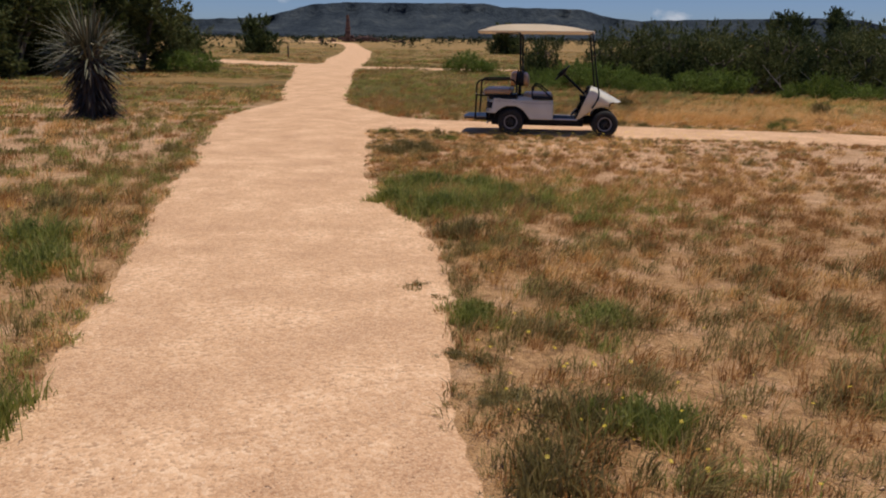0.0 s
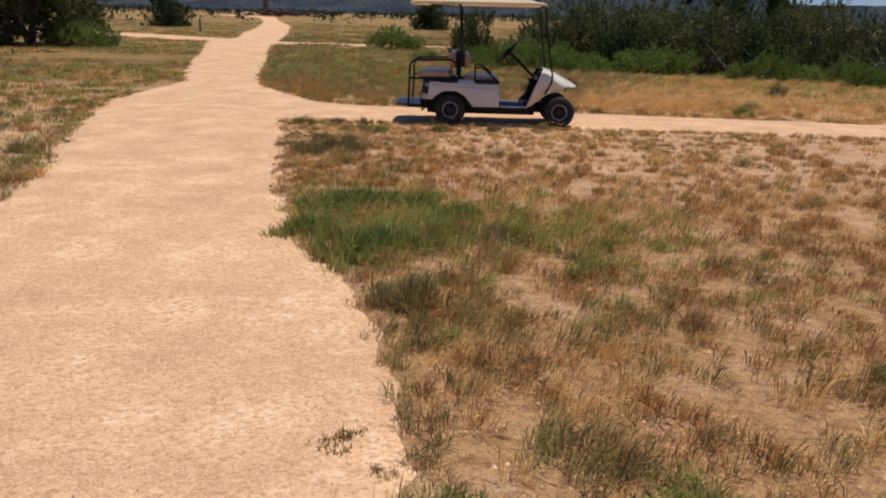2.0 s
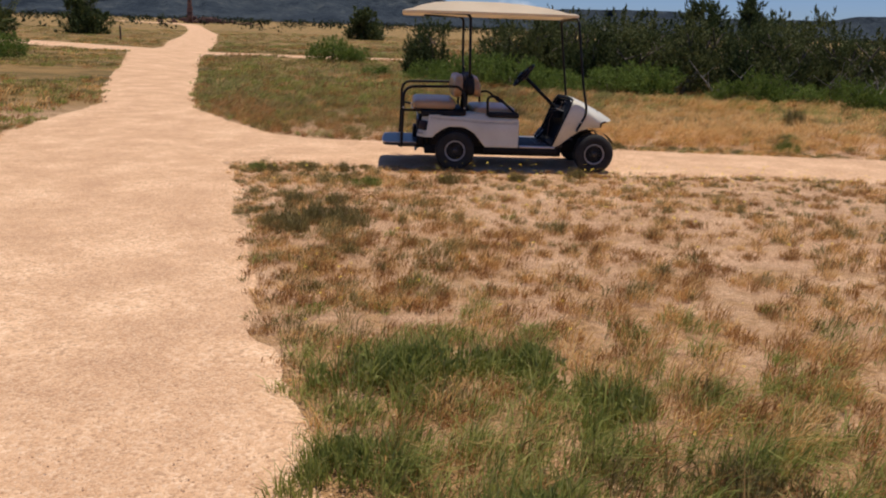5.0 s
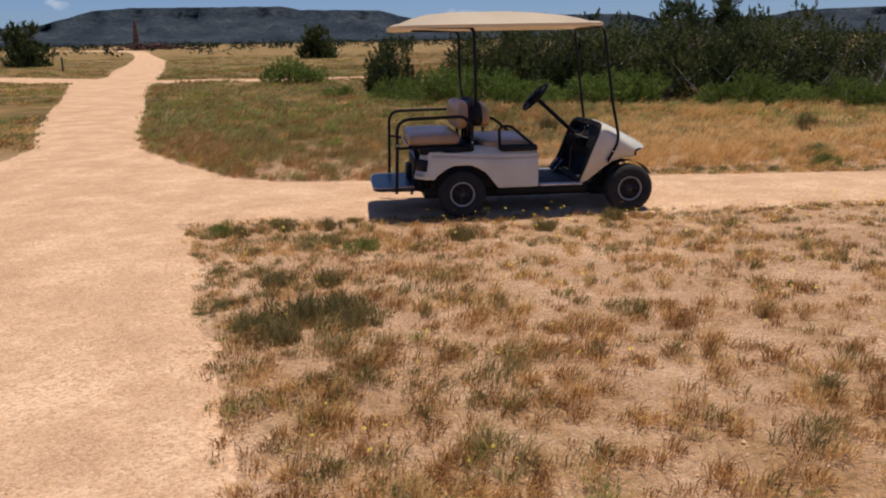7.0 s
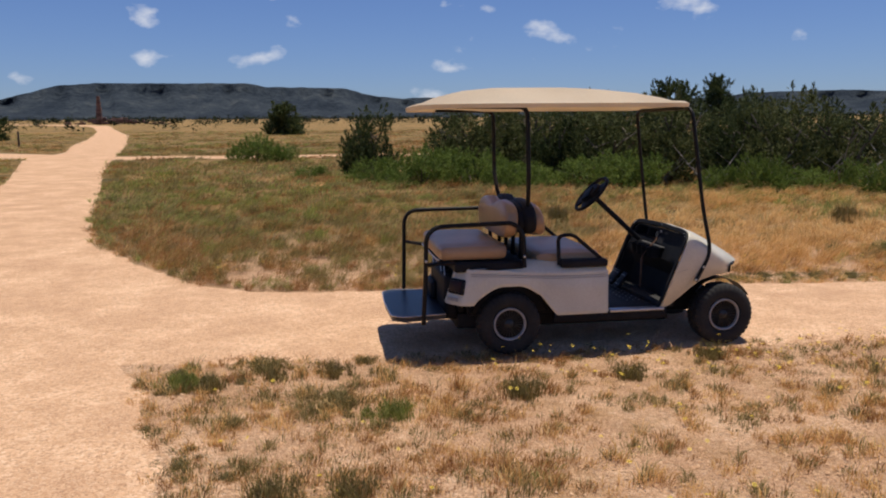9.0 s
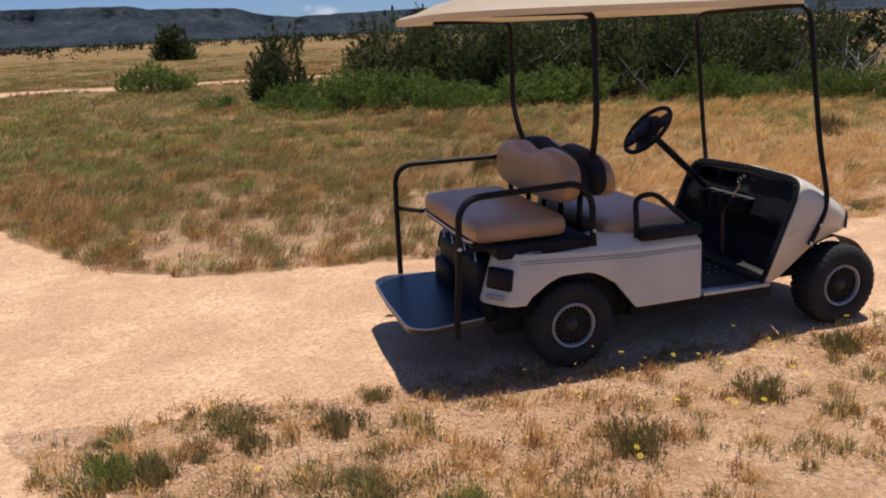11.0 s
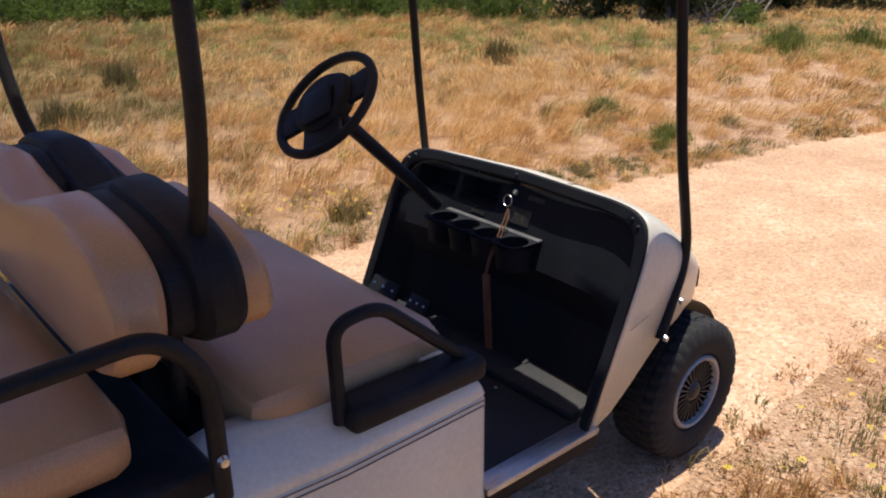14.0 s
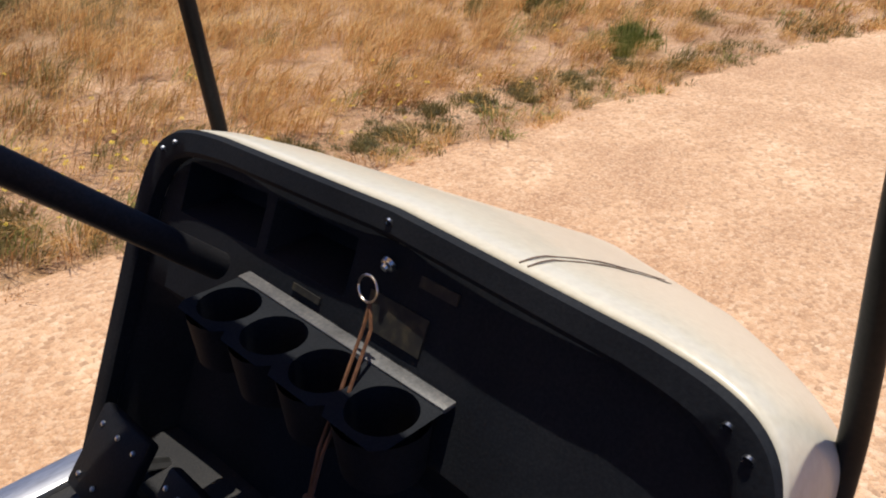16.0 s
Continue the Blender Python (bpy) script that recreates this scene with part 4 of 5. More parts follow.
def leaf_cloud(blobs, count, size, seed, up=0.0, plume=0.0):
    """Leaves on the skins of overlapping lumps: most in upright plumes of that length, the rest loose inside."""
    r = np.random.default_rng(seed)
    blobs = np.array(blobs)
    w = blobs[:, 3] ** 2
    loose = count if not plume else int(count * 0.30)
    per = 34
    heads = 0 if not plume else (count - loose) // per

    def skin(n, lo):
        b = blobs[r.choice(len(blobs), n, p=w / w.sum())]
        d = r.normal(size=(n, 3))
        d /= np.linalg.norm(d, axis=1)[:, None]
        rad = b[:, 3] * np.power(r.uniform(lo, 1.0, n), 0.45) * (1 + 0.14 * r.normal(size=n))
        return b[:, :3] + d * rad[:, None] * np.stack([np.ones(n), np.ones(n), b[:, 4]], 1), d

    c, _ = skin(loose, 0.2)
    t = r.normal(size=(loose, 3)) + np.array([0, 0, up])
    if heads:
        root, d = skin(heads, 0.45)
        axis = d * 0.7 + r.normal(size=(heads, 3)) * 0.35 + np.array([0, 0, 0.3 + up])
        axis /= np.linalg.norm(axis, axis=1)[:, None]
        ln = plume * r.uniform(0.5, 1.45, heads)
        root, axis, ln = (np.repeat(q, per, 0) for q in (root, axis, ln))
        f = r.uniform(0, 1, len(ln)) ** 0.8
        off = r.normal(size=(len(ln), 3)) * (ln * 0.15 * (1.05 - f))[:, None]
        c = np.concatenate([c, root + axis * (ln * f)[:, None] + off])
        t = np.concatenate([t, axis + off / (ln[:, None] * 0.2) + r.normal(size=(len(ln), 3)) * 0.35])
    keep = c[:, 2] > 0.02
    return leaf_tris(c[keep], t[keep], size, r)


def limbs(height, spread, seed, thick=0.09, stems=4):
    bm = bmesh.new()
    r = random.Random(seed)
    for k in range(stems):
        a = 2 * math.pi * k / stems + r.uniform(-0.4, 0.4)
        top = Vector((math.cos(a) * spread * r.uniform(0.3, 0.7), math.sin(a) * spread * r.uniform(0.3, 0.7), height * r.uniform(0.55, 0.85)))
        mid = top * 0.45 + Vector((r.uniform(-0.15, 0.15), r.uniform(-0.15, 0.15), height * 0.08))
        tube([(0.04 * math.cos(a), 0.04 * math.sin(a), -0.05), mid, top], thick * r.uniform(0.6, 1.0), 7, bm, taper=0.3)
        for _ in range(2):
            q = mid.lerp(top, r.uniform(0.1, 0.7))
            tube([q, q + Vector((r.uniform(-0.4, 0.4) * spread, r.uniform(-0.4, 0.4) * spread, height * r.uniform(0.05, 0.25)))], thick * 0.4, 6, bm, taper=0.3)
    return bm


def woody(name, label, category, material, height, width, leaves, leaf, seed, lumps=16, base=0.12, spire=0.0, group="", up=0.3, stems=4, thick=0.09, plume=0.0):
    """A tree or shrub: tapered stems, and a crown of leaf clumps with an uneven outline."""
    r = random.Random(seed)
    ob = tagged(new(name), label, category, group)
    blobs = []
    for _ in range(lumps):
        f = r.random()
        z = height * (base + (0.93 - base) * f)
        reach = width / 2 * (1 - 0.55 * f ** 1.6 if spire else (0.72 + 0.35 * math.sin(math.pi * min(1, f + 0.15)))) * r.uniform(0.35, 0.85)
        a = r.uniform(0, 2 * math.pi)
        s = width * r.uniform(0.13, 0.24) * (1 - 0.35 * f)
        blobs.append((math.cos(a) * reach, math.sin(a) * reach, min(z, height - s * 0.6), s, 1.0 + spire * r.uniform(0.2, 1.0)))
    part("trunk", limbs(height, width / 2, seed, thick, stems), M_BARK, ob)
    v, f = leaf_cloud(blobs, leaves, leaf, seed, up, plume)
    raw("crown", v, f, material, ob)
    return ob


def put(ob, x, y, s=1.0, turn=0.0, sz=None):
    return Matrix.Translation((x, y, terrain(x, y) - 0.01)) @ Matrix.Rotation(radians(turn), 4, "Z") @ Matrix.Diagonal((s, s, sz or s, 1))


def plant_row(protos, places):
    used = set()
    for k, x, y, s, turn, sz in places:
        ob = protos[k]
        if k in used:
            copy_thing(ob, put(ob, x, y, s, turn, sz))
        else:
            used.add(k)
            ob.matrix_basis = put(ob, x, y, s, turn, sz)


# thicket behind the cart
GROUP = "thicket of dark trees"
thick = [
    woody("juniper", "dark green juniper in a dense thicket", "tree", M_JUNIPER, 2.35, 2.4, 14000, 0.062, 11, 22, 0.06, 0.5, GROUP, 0.9, plume=0.34),
    woody("mesquite", "dusky green mesquite tree in a thicket", "tree", M_MESQUITE, 2.25, 3.0, 14000, 0.064, 12, 24, 0.12, 0.0, GROUP, 0.3, plume=0.30),
    woody("juniper", "upright dark juniper with ragged top", "tree", M_JUNIPER, 3.4, 1.7, 14000, 0.060, 13, 26, 0.06, 1.0, GROUP, 1.2, plume=0.42),
    woody("mesquite", "olive mesquite tree with open crown", "tree", M_MESQUITE, 2.1, 2.8, 13500, 0.064, 14, 20, 0.16, 0.0, GROUP, 0.3, plume=0.32),
    woody("tall_mesquite", "slender tree with a small round crown above the thicket", "tree", M_JUNIPER, 2.9, 1.5, 9000, 0.060, 15, 9, 0.62, 0.0, GROUP, 0.4, 3, 0.06, plume=0.22),
]
places = [(0, 3.0, 19.6, 0.85, 10, 0.86), (1, 3.6, 18.6, 1.0, 40, 1.0), (2, 5.2, 21.4, 0.95, 0, 0.72), (3, 4.8, 18.0, 1.0, 90, 1.04), (0, 5.6, 16.9, 1.05, 200, 1.02),
          (1, 7.0, 16.0, 1.05, 150, 0.92), (3, 8.4, 15.2, 1.0, 20, 1.02), (0, 9.6, 14.5, 1.05, 80, 0.92), (1, 11.1, 13.9, 1.0, 250, 1.0), (3, 12.2, 12.9, 0.9, 310, 0.88), (4, 9.3, 17.4, 1.0, 30, 1.0), (4, 11.6, 18.8, 1.0, 130, 1.06),
          (2, 14.2, 8.1, 0.95, 70, 0.86), (0, 13.4, 9.3, 0.95, 120, 0.78), (1, 16.0, 8.9, 0.9, 10, 0.66), (3, 17.8, 9.2, 1.0, 200, 0.72), (0, 19.2, 8.4, 0.9, 60, 0.66), (1, 21.0, 7.8, 1.0, 330, 0.7), (3, 23.0, 7.2, 1.0, 110, 0.7), (1, 25.5, 6.2, 1.0, 20, 0.7), (0, 28, 5.2, 1.0, 75, 0.7),
          (1, 6.0, 20.0, 1.1, 77, 1.0), (3, 8.8, 18.8, 1.1, 140, 1.05), (0, 13.6, 15.4, 1.0, 33, 0.95), (3, 26, 15, 1.1, 90, 0.8), (0, 25.5, 11.5, 1.1, 170, 0.7), (1, 30, 12, 1.1, 210, 0.75), (3, 32, 7, 1.1, 40, 0.8),
          (1, 20.4, 11.8, 1.1, 160, 0.8), (3, 12.4, 16.6, 1.1, 75, 1.1), (1, 11.0, 16.2, 1.1, 300, 1.0), (0, 8.6, 17.0, 1.1, 15, 1.02), (3, 6.8, 18.2, 1.1, 220, 1.05), (2, 7.6, 17.6, 0.8, 210, 0.76), (2, 4.2, 20.2, 0.8, 110, 0.74), (2, 12.9, 14.6, 0.8, 50, 0.72), (0, 14.9, 8.9, 0.8, 15, 0.74), (2, 15.0, 8.6, 0.7, 15, 0.74), (0, 10.4, 14.9, 0.9, 120, 1.04), (0, 14.9, 14.4, 1.0, 65, 0.72), (1, 17.4, 12.4, 1.0, 95, 0.78), (3, 18.8, 11.0, 1.0, 15, 0.76)]
plant_row(thick, places)
# dead branches low in the thicket
for k, (x, y, s) in enumerate(((9.0, 13.7, 1.0), (11.6, 12.4, 1.1), (13.3, 11.7, 1.3), (7.6, 14.5, 0.8), (14.4, 7.5, 0.8), (10.2, 13.3, 0.9), (14.6, 11.4, 1.3), (12.6, 12.0, 1.2), (16.6, 7.9, 1.2))):
    bm = bmesh.new()
    r1 = random.Random(40 + k)
    for _ in range(11):
        a, h = r1.uniform(0, 6.28), r1.uniform(0.2, 1.1)
        p0 = Vector((r1.uniform(-0.4, 0.4), r1.uniform(-0.3, 0.3), 0))
        p1 = p0 + Vector((math.cos(a) * 0.5, math.sin(a) * 0.4, h * 0.6))
        p2 = p1 + Vector((math.cos(a + 0.5) * 0.5, math.sin(a + 0.5) * 0.4, h * 0.5))
        tube([p0, p1, p2], 0.022, 6, bm, taper=0.3)
        tube([p1, p1 + Vector((r1.uniform(-0.4, 0.4), r1.uniform(-0.4, 0.4), 0.3))], 0.011, 5, bm, taper=0.3)
    ob = part("dead_bush", bm, M_DEADWOOD)
    ob.matrix_basis = put(ob, x, y, s, 30 * k)
    tagged(ob, "bare grey dead branches at the foot of the thicket", "dead bush", "dead bushes in the thicket")
# bare snags standing above it
for k, (x, y, tall, tilt, forks) in enumerate(((13.7, 8.6, 2.75, 0.30, 1), (17.6, 8.7, 2.0, 0.03, 3), (18.3, 8.9, 1.9, -0.06, 2), (12.9, 12.2, 1.9, -0.12, 3))):
    r1 = random.Random(70 + k)
    top = Vector((tilt * tall, 0, tall))
    bm = tube([(0, 0, -0.05), top * 0.5 + Vector((0.05, 0, 0)), top], 0.035, 7, taper=0.3)
    for _ in range(forks):
        q = top * r1.uniform(0.45, 0.8)
        tube([q, q + Vector((r1.uniform(-0.3, 0.3), r1.uniform(-0.2, 0.2), r1.uniform(0.2, 0.5)))], 0.014, 5, bm, taper=0.4)
    snag = part("dead_tree", bm, M_DEADWOOD)
    snag.matrix_basis = put(snag, x, y)
    tagged(snag, "bare grey dead trunk rising from the thicket", "dead tree", "dead trees in the thicket")
# bright green shrubs before it
GROUP = "bright green shrubs along the thicket"
willow = [woody("green_shrub", "leafy bright green low shrub", "shrub", M_BRIGHT, 0.85, 1.7, 9500, 0.042, 21 + k, 16, 0.06, 0.0, GROUP, 0.8, 5, 0.02, plume=0.20) for k in range(3)]
plant_row(willow, [(0, 0.2, 17.6, 0.9, 0, 0.7), (1, 1.5, 16.4, 1.15, 40, 1.05), (2, 2.8, 15.7, 1.2, 80, 1.0), (0, 4.2, 15.1, 1.25, 120, 0.9), (1, 5.6, 14.4, 1.1, 200, 0.75), (2, 6.6, 13.9, 1.0, 20, 0.95), (0, 8.7, 13.0, 0.8, 320, 0.8), (1, 10.2, 11.9, 0.9, 70, 0.55), (2, 2.0, 17.3, 1.0, 170, 0.95), (0, -1.6, 19.5, 0.8, 0, 0.55), (1, 12.2, 10.4, 0.7, 0, 0.7), (2, 11.2, 11.0, 0.6, 30, 0.8), (0, 15.4, 7.2, 0.7, 10, 0.6), (1, -4.1, 30.4, 1.15, 60, 1.15), (2, -3.0, 30.8, 0.9, 10, 0.8), (0, -18.6, 25.0, 1.5, 0, 1.5), (2, -17.2, 24.2, 1.2, 90, 1.1), (1, 3.4, 14.6, 0.7, 250, 0.6), (0, 0.6, 15.6, 0.8, 140, 0.6), (2, 9.4, 12.4, 0.6, 10, 0.9)])
# single junipers in the field
lone = [woody("juniper_bush", "rounded dark juniper bush standing alone in the field", "tree", M_JUNIPER, 1.85, 2.1, 14000, 0.062, 31, 22, 0.05, 0.5, "", 1.1, plume=0.34),
        woody("juniper_bush", "distant dark juniper in dry grass", "tree", M_JUNIPER, 3.6, 5.2, 8000, 0.23, 32, 20, 0.04, 0.3, "", 0.8, plume=0.7)]
plant_row(lone, [(0, 0.4, 21.2, 1.0, 0, 1.0), (1, -33.3, 77, 1.0, 0, 1.05), (1, -5.4, 93, 1.05, 60, 0.9), (1, -42, 76, 0.75, 20, 0.95), (1, -52, 84, 0.7, 70, 0.7), (1, -60, 95, 0.8, 70, 0.6)])
# tall trees beyond the yucca
GROUP = "large trees beyond the yucca"
big = [woody("large_tree", "large dark green leafy tree, crown down to the ground", "tree", M_MESQUITE, 5.2, 5.6, 22000, 0.15, 51, 26, 0.06, 0.0, GROUP, 0.3, 5, 0.14, plume=0.6),
       woody("large_tree", "large dark juniper with dense foliage", "tree", M_JUNIPER, 5.0, 5.0, 22000, 0.15, 52, 26, 0.05, 0.5, GROUP, 0.8, 4, 0.14, plume=0.7)]
plant_row(big, [(0, -24.0, 24.5, 1.35, 0, 1.3), (1, -23.6, 20.5, 1.2, 50, 1.25), (0, -27.0, 19.0, 1.4, 120, 1.4), (1, -28.5, 24.5, 1.4, 200, 1.45), (1, -31.0, 16.5, 1.4, 20, 1.4), (0, -20.6, 25.2, 0.75, 30, 0.75), (0, -22.0, 17.0, 0.7, 80, 0.6), (0, -34.0, 20.0, 1.4, 80, 1.4)])


def build_yucca(x, y):
    ob = tagged(new("yucca"), "tall yucca with spiky blades above a shaggy dead skirt", "yucca")
    ob.location = (x, y, terrain(x, y))
    r = np.random.default_rng(3)
    part("trunk", tube([(0, 0, -0.05), (0.03, 0, 0.7), (0.0, 0.02, 1.45)], 0.24, 12, taper=0.7), M_SKIRT, ob)
    for name, count, z0, z1, el0, el1, l0, l1, wid, m in (("blades", 330, 1.0, 1.55, -25, 85, 0.6, 1.1, 0.017, M_YUCCA), ("skirt", 900, 0.12, 1.25, -85, -25, 0.45, 0.8, 0.022, M_SKIRT)):
        a, el = r.uniform(0, 2 * np.pi, count), np.radians(r.uniform(el0, el1, count))
        ln = r.uniform(l0, l1, count)
        d = np.stack([np.cos(a) * np.cos(el), np.sin(a) * np.cos(el), np.sin(el)], 1)
        o = np.stack([np.cos(a) * 0.13, np.sin(a) * 0.13, r.uniform(z0, z1, count)], 1)
        side = np.stack([-np.sin(a), np.cos(a), np.zeros(count)], 1) * wid
        mid = o + d * (ln * 0.5)[:, None]
        tip = o + d * ln[:, None] + np.array([0, 0, -1]) * (0.10 * ln * np.cos(el))[:, None]
        ridge = mid + np.cross(d, side / wid) * 0.008
        v = np.stack([o - side * 0.8, o + side * 0.8, mid - side, ridge, mid + side, tip], 1).reshape(-1, 3)
        b = np.arange(count)[:, None] * 6
        f = np.concatenate([b + np.array([[0, 3, 2]]), b + np.array([[0, 1, 3]]), b + np.array([[1, 4, 3]]), b + np.array([[2, 3, 5]]), b + np.array([[3, 4, 5]])])
        v[:, 2] = np.maximum(v[:, 2], 0.015)
        raw({"blades": "blade_rosette", "skirt": "skirt"}[name], v, f, m, ob)


build_yucca(-8.55, 0.4)


def blade_tuft(width, height, count, seed, blade=0.003, flat=1.0):
    """Curved blades springing from several roots inside a ragged patch."""
    r = np.random.default_rng(seed)
    roots = r.normal(size=(9, 2)) * width * 0.22
    o = roots[r.integers(0, 9, count)] + r.normal(size=(count, 2)) * width * 0.07
    a = r.uniform(0, 2 * np.pi, count)
    h = height * r.uniform(0.25, 1.0, count) * (1 - 0.5 * np.minimum(1, np.hypot(o[:, 0], o[:, 1]) / (width * 0.5)))
    lean = h * r.uniform(0.3, 1.5, count) * flat
    base = np.stack([o[:, 0], o[:, 1], np.full(count, -0.005)], 1)
    d = np.stack([np.cos(a) * lean, np.sin(a) * lean, h], 1)
    g = r.uniform(0, np.pi, count)
    u = np.stack([np.cos(g), np.sin(g), np.zeros(count)], 1) * (blade * r.uniform(0.6, 1.4, count))[:, None]
    mid = base + d * np.array([0.35, 0.35, 0.65])
    v = np.stack([base - u, base + u, mid - u * 0.8, mid + u * 0.8, base + d], 1).reshape(-1, 3)
    i = np.arange(count)[:, None] * 5
    return v, np.concatenate([i + np.array([[0, 1, 3]]), i + np.array([[0, 3, 2]]), i + np.array([[2, 3, 4]])])


def weed(name, label, material, height, width, leaves, leaf, seed, group="", under=None):
    """A low ragged clump: thin blades and small leaves close to the ground."""
    ob = tagged(new(name), label, "weed", group)
    r = random.Random(seed)
    v, f = blade_tuft(width, height, int(leaves * 0.22), seed + 1, 0.0034)
    tagged(raw("dry_stalk", v, f, under or M_OLIVE, ob), kind="stuff")
    blobs = [(math.cos(a) * width / 2 * q, math.sin(a) * width / 2 * q, height * 0.30 * r.random() * (1 - 0.4 * q), width * r.uniform(0.06, 0.15), height / width * 1.5) for a, q in [(r.uniform(0, 6.28), r.uniform(0, 1.0)) for _ in range(20)]]
    v, f = leaf_cloud(blobs, int(leaves * 0.5), leaf, seed, 1.2)
    raw("foliage", v, f, material, ob)
    return ob


GROUP = "low weeds along the path edge"
weeds = [weed("weed_clump", "low grey-green weed clump at the path edge", M_GREY, 0.12, 0.62, 2600, 0.015, 61, GROUP),
         weed("weed_clump", "low dark green weed clump at the path edge", M_GREEN, 0.16, 0.60, 2800, 0.018, 62, GROUP, M_GREEN),
         weed("weed_clump", "wiry olive weed clump in dry grass", M_OLIVE, 0.15, 0.5, 1800, 0.016, 63, GROUP)]
WEEDS_A = [(2, 5.75, 3.10, 1.00, 0, 1.70), (1, 5.80, 3.15, 0.90, 40, 1.80), (2, 7.40, 6.20, 1.10, 0, 2.40), (1, 11.60, 4.30, 1.60, 0, 2.60), (1, 13.30, 3.90, 1.30, 60, 2.20), (2, 2.70, 7.20, 0.90, 0, 2.20), (2, 1.60, 5.60, 0.90, 0, 2.00), (0, 3.00, 2.00, 0.60, 10, 0.60), (0, 3.35, 1.95, 0.70, 50, 0.70), (0, 3.75, 1.95, 0.70, 0, 0.70), (0, 4.0, 1.92, 0.60, 80, 0.60), (0, 4.35, 1.85, 0.70, 120, 0.60), (0, 4.70, 1.90, 0.60, 120, 0.60), (2, 2.60, 2.10, 0.60, 200, 0.60)]
WEEDS_B = [(2, 2.20, 2.20, 0.70, 30, 0.80), (0, 5.20, 1.72, 0.80, 30, 0.60), (2, 1.50, 2.25, 0.70, 30, 0.80), (1, -1.50, -12.60, 1.10, 0, 1.20), (1, -2.50, -10.40, 1.20, 90, 1.20), (1, -3.10, -9.80, 1.40, 0, 1.30), (1, -2.80, -11.20, 1.40, 200, 1.30), (2, -3.50, -8.60, 1.20, 0, 1.20), (1, -3.20, -12.00, 1.40, 40, 1.20), (2, -4.60, -4.20, 1.00, 0, 0.90), (1, -6.60, 1.00, 0.90, 0, 0.70), (2, -6.20, -0.20, 0.90, 0, 0.70), (2, -1.73, -0.48, 0.75, 84, 0.50), (0, -1.89, -0.74, 0.50, 54, 0.70)]
WEEDS_C = [(2, -1.27, -0.74, 0.50, 326, 0.80), (0, -1.25, -1.16, 0.80, 320, 0.70), (0, -2.32, -0.50, 0.60, 263, 0.70), (0, -2.37, -0.84, 0.70, 59, 0.80), (2, -1.04, -0.45, 0.40, 3, 0.35), (2, -1.68, -0.75, 0.35, 311, 0.60), (2, -0.10, -1.32, 0.70, 60, 0.80), (2, 0.68, -1.10, 0.60, 70, 0.70), (2, 1.39, -0.77, 0.60, 180, 0.70), (2, -2.11, -0.86, 0.60, 150, 0.70), (0, -1.91, -3.02, 1.00, 220, 1.00), (0, -1.99, -3.14, 0.60, 355, 0.70), (0, -2.07, -2.04, 0.70, 68, 0.70), (1, -2.28, -0.79, 0.60, 287, 0.60)]
WEEDS_D = [(0, -2.34, -1.52, 0.50, 22, 0.35), (0, -1.85, -2.25, 0.70, 132, 0.60), (1, -0.99, -1.60, 0.60, 344, 0.60), (2, -1.29, -1.30, 0.80, 145, 0.50), (2, -1.39, -3.31, 0.90, 124, 1.10), (2, -1.12, -3.24, 0.80, 68, 1.00), (2, -1.56, -2.53, 0.70, 20, 0.70), (2, -1.50, -3.70, 0.70, 190, 0.80), (2, -1.22, -2.57, 0.60, 70, 0.70), (1, 0.32, -10.84, 0.75, 255, 0.70), (0, 0.29, -11.38, 0.60, 105, 0.70), (0, 0.44, -11.47, 0.60, 110, 0.70), (0, 0.48, -11.94, 0.70, 185, 0.70), (0, 0.66, -11.82, 1.00, 10, 0.80)]
WEEDS_E = [(2, 0.83, -12.11, 1.00, 200, 0.90), (0, 0.67, -12.59, 0.80, 105, 0.70), (2, 0.84, -12.54, 1.00, 10, 1.00), (1, 1.09, -12.12, 0.90, 330, 0.90), (1, 1.00, -10.81, 1.00, 5, 0.60), (0, 0.69, -10.82, 0.90, 20, 0.60), (1, -0.37, -8.00, 1.00, 0, 1.20), (1, -0.18, -7.80, 1.10, 170, 1.20), (1, -0.74, -6.65, 1.10, 0, 1.10), (1, -0.48, -6.52, 1.10, 190, 1.20), (1, -0.00, -6.53, 1.00, 90, 1.00), (1, -0.76, -7.36, 0.90, 150, 0.90), (1, 0.28, -6.95, 0.90, 40, 1.00), (0, 1.03, -7.78, 1.10, 150, 1.20)]
WEEDS_F = [(0, 0.24, -8.33, 1.10, 80, 1.30), (2, 0.07, -8.85, 0.90, 140, 1.20), (2, 0.59, -7.57, 0.90, 300, 1.00), (2, -1.65, -3.48, 0.80, 280, 0.70), (2, -1.00, -3.44, 0.90, 40, 0.80)]
WEEDS_G = [(0, 2.75, 2.08, 0.8, 15, 0.8), (0, 3.1, 2.05, 1.0, 95, 1.0), (0, 3.45, 2.08, 0.9, 160, 1.2), (0, 3.8, 2.02, 1.0, 250, 1.1), (0, 4.15, 2.0, 0.9, 310, 1.2), (0, 4.5, 1.98, 1.0, 20, 1.0), (0, 4.9, 1.92, 0.9, 75, 1.0), (1, 5.3, 2.1, 0.7, 130, 1.1)]
plant_row(weeds, WEEDS_A + WEEDS_B + WEEDS_C + WEEDS_D + WEEDS_E + WEEDS_F + WEEDS_G)


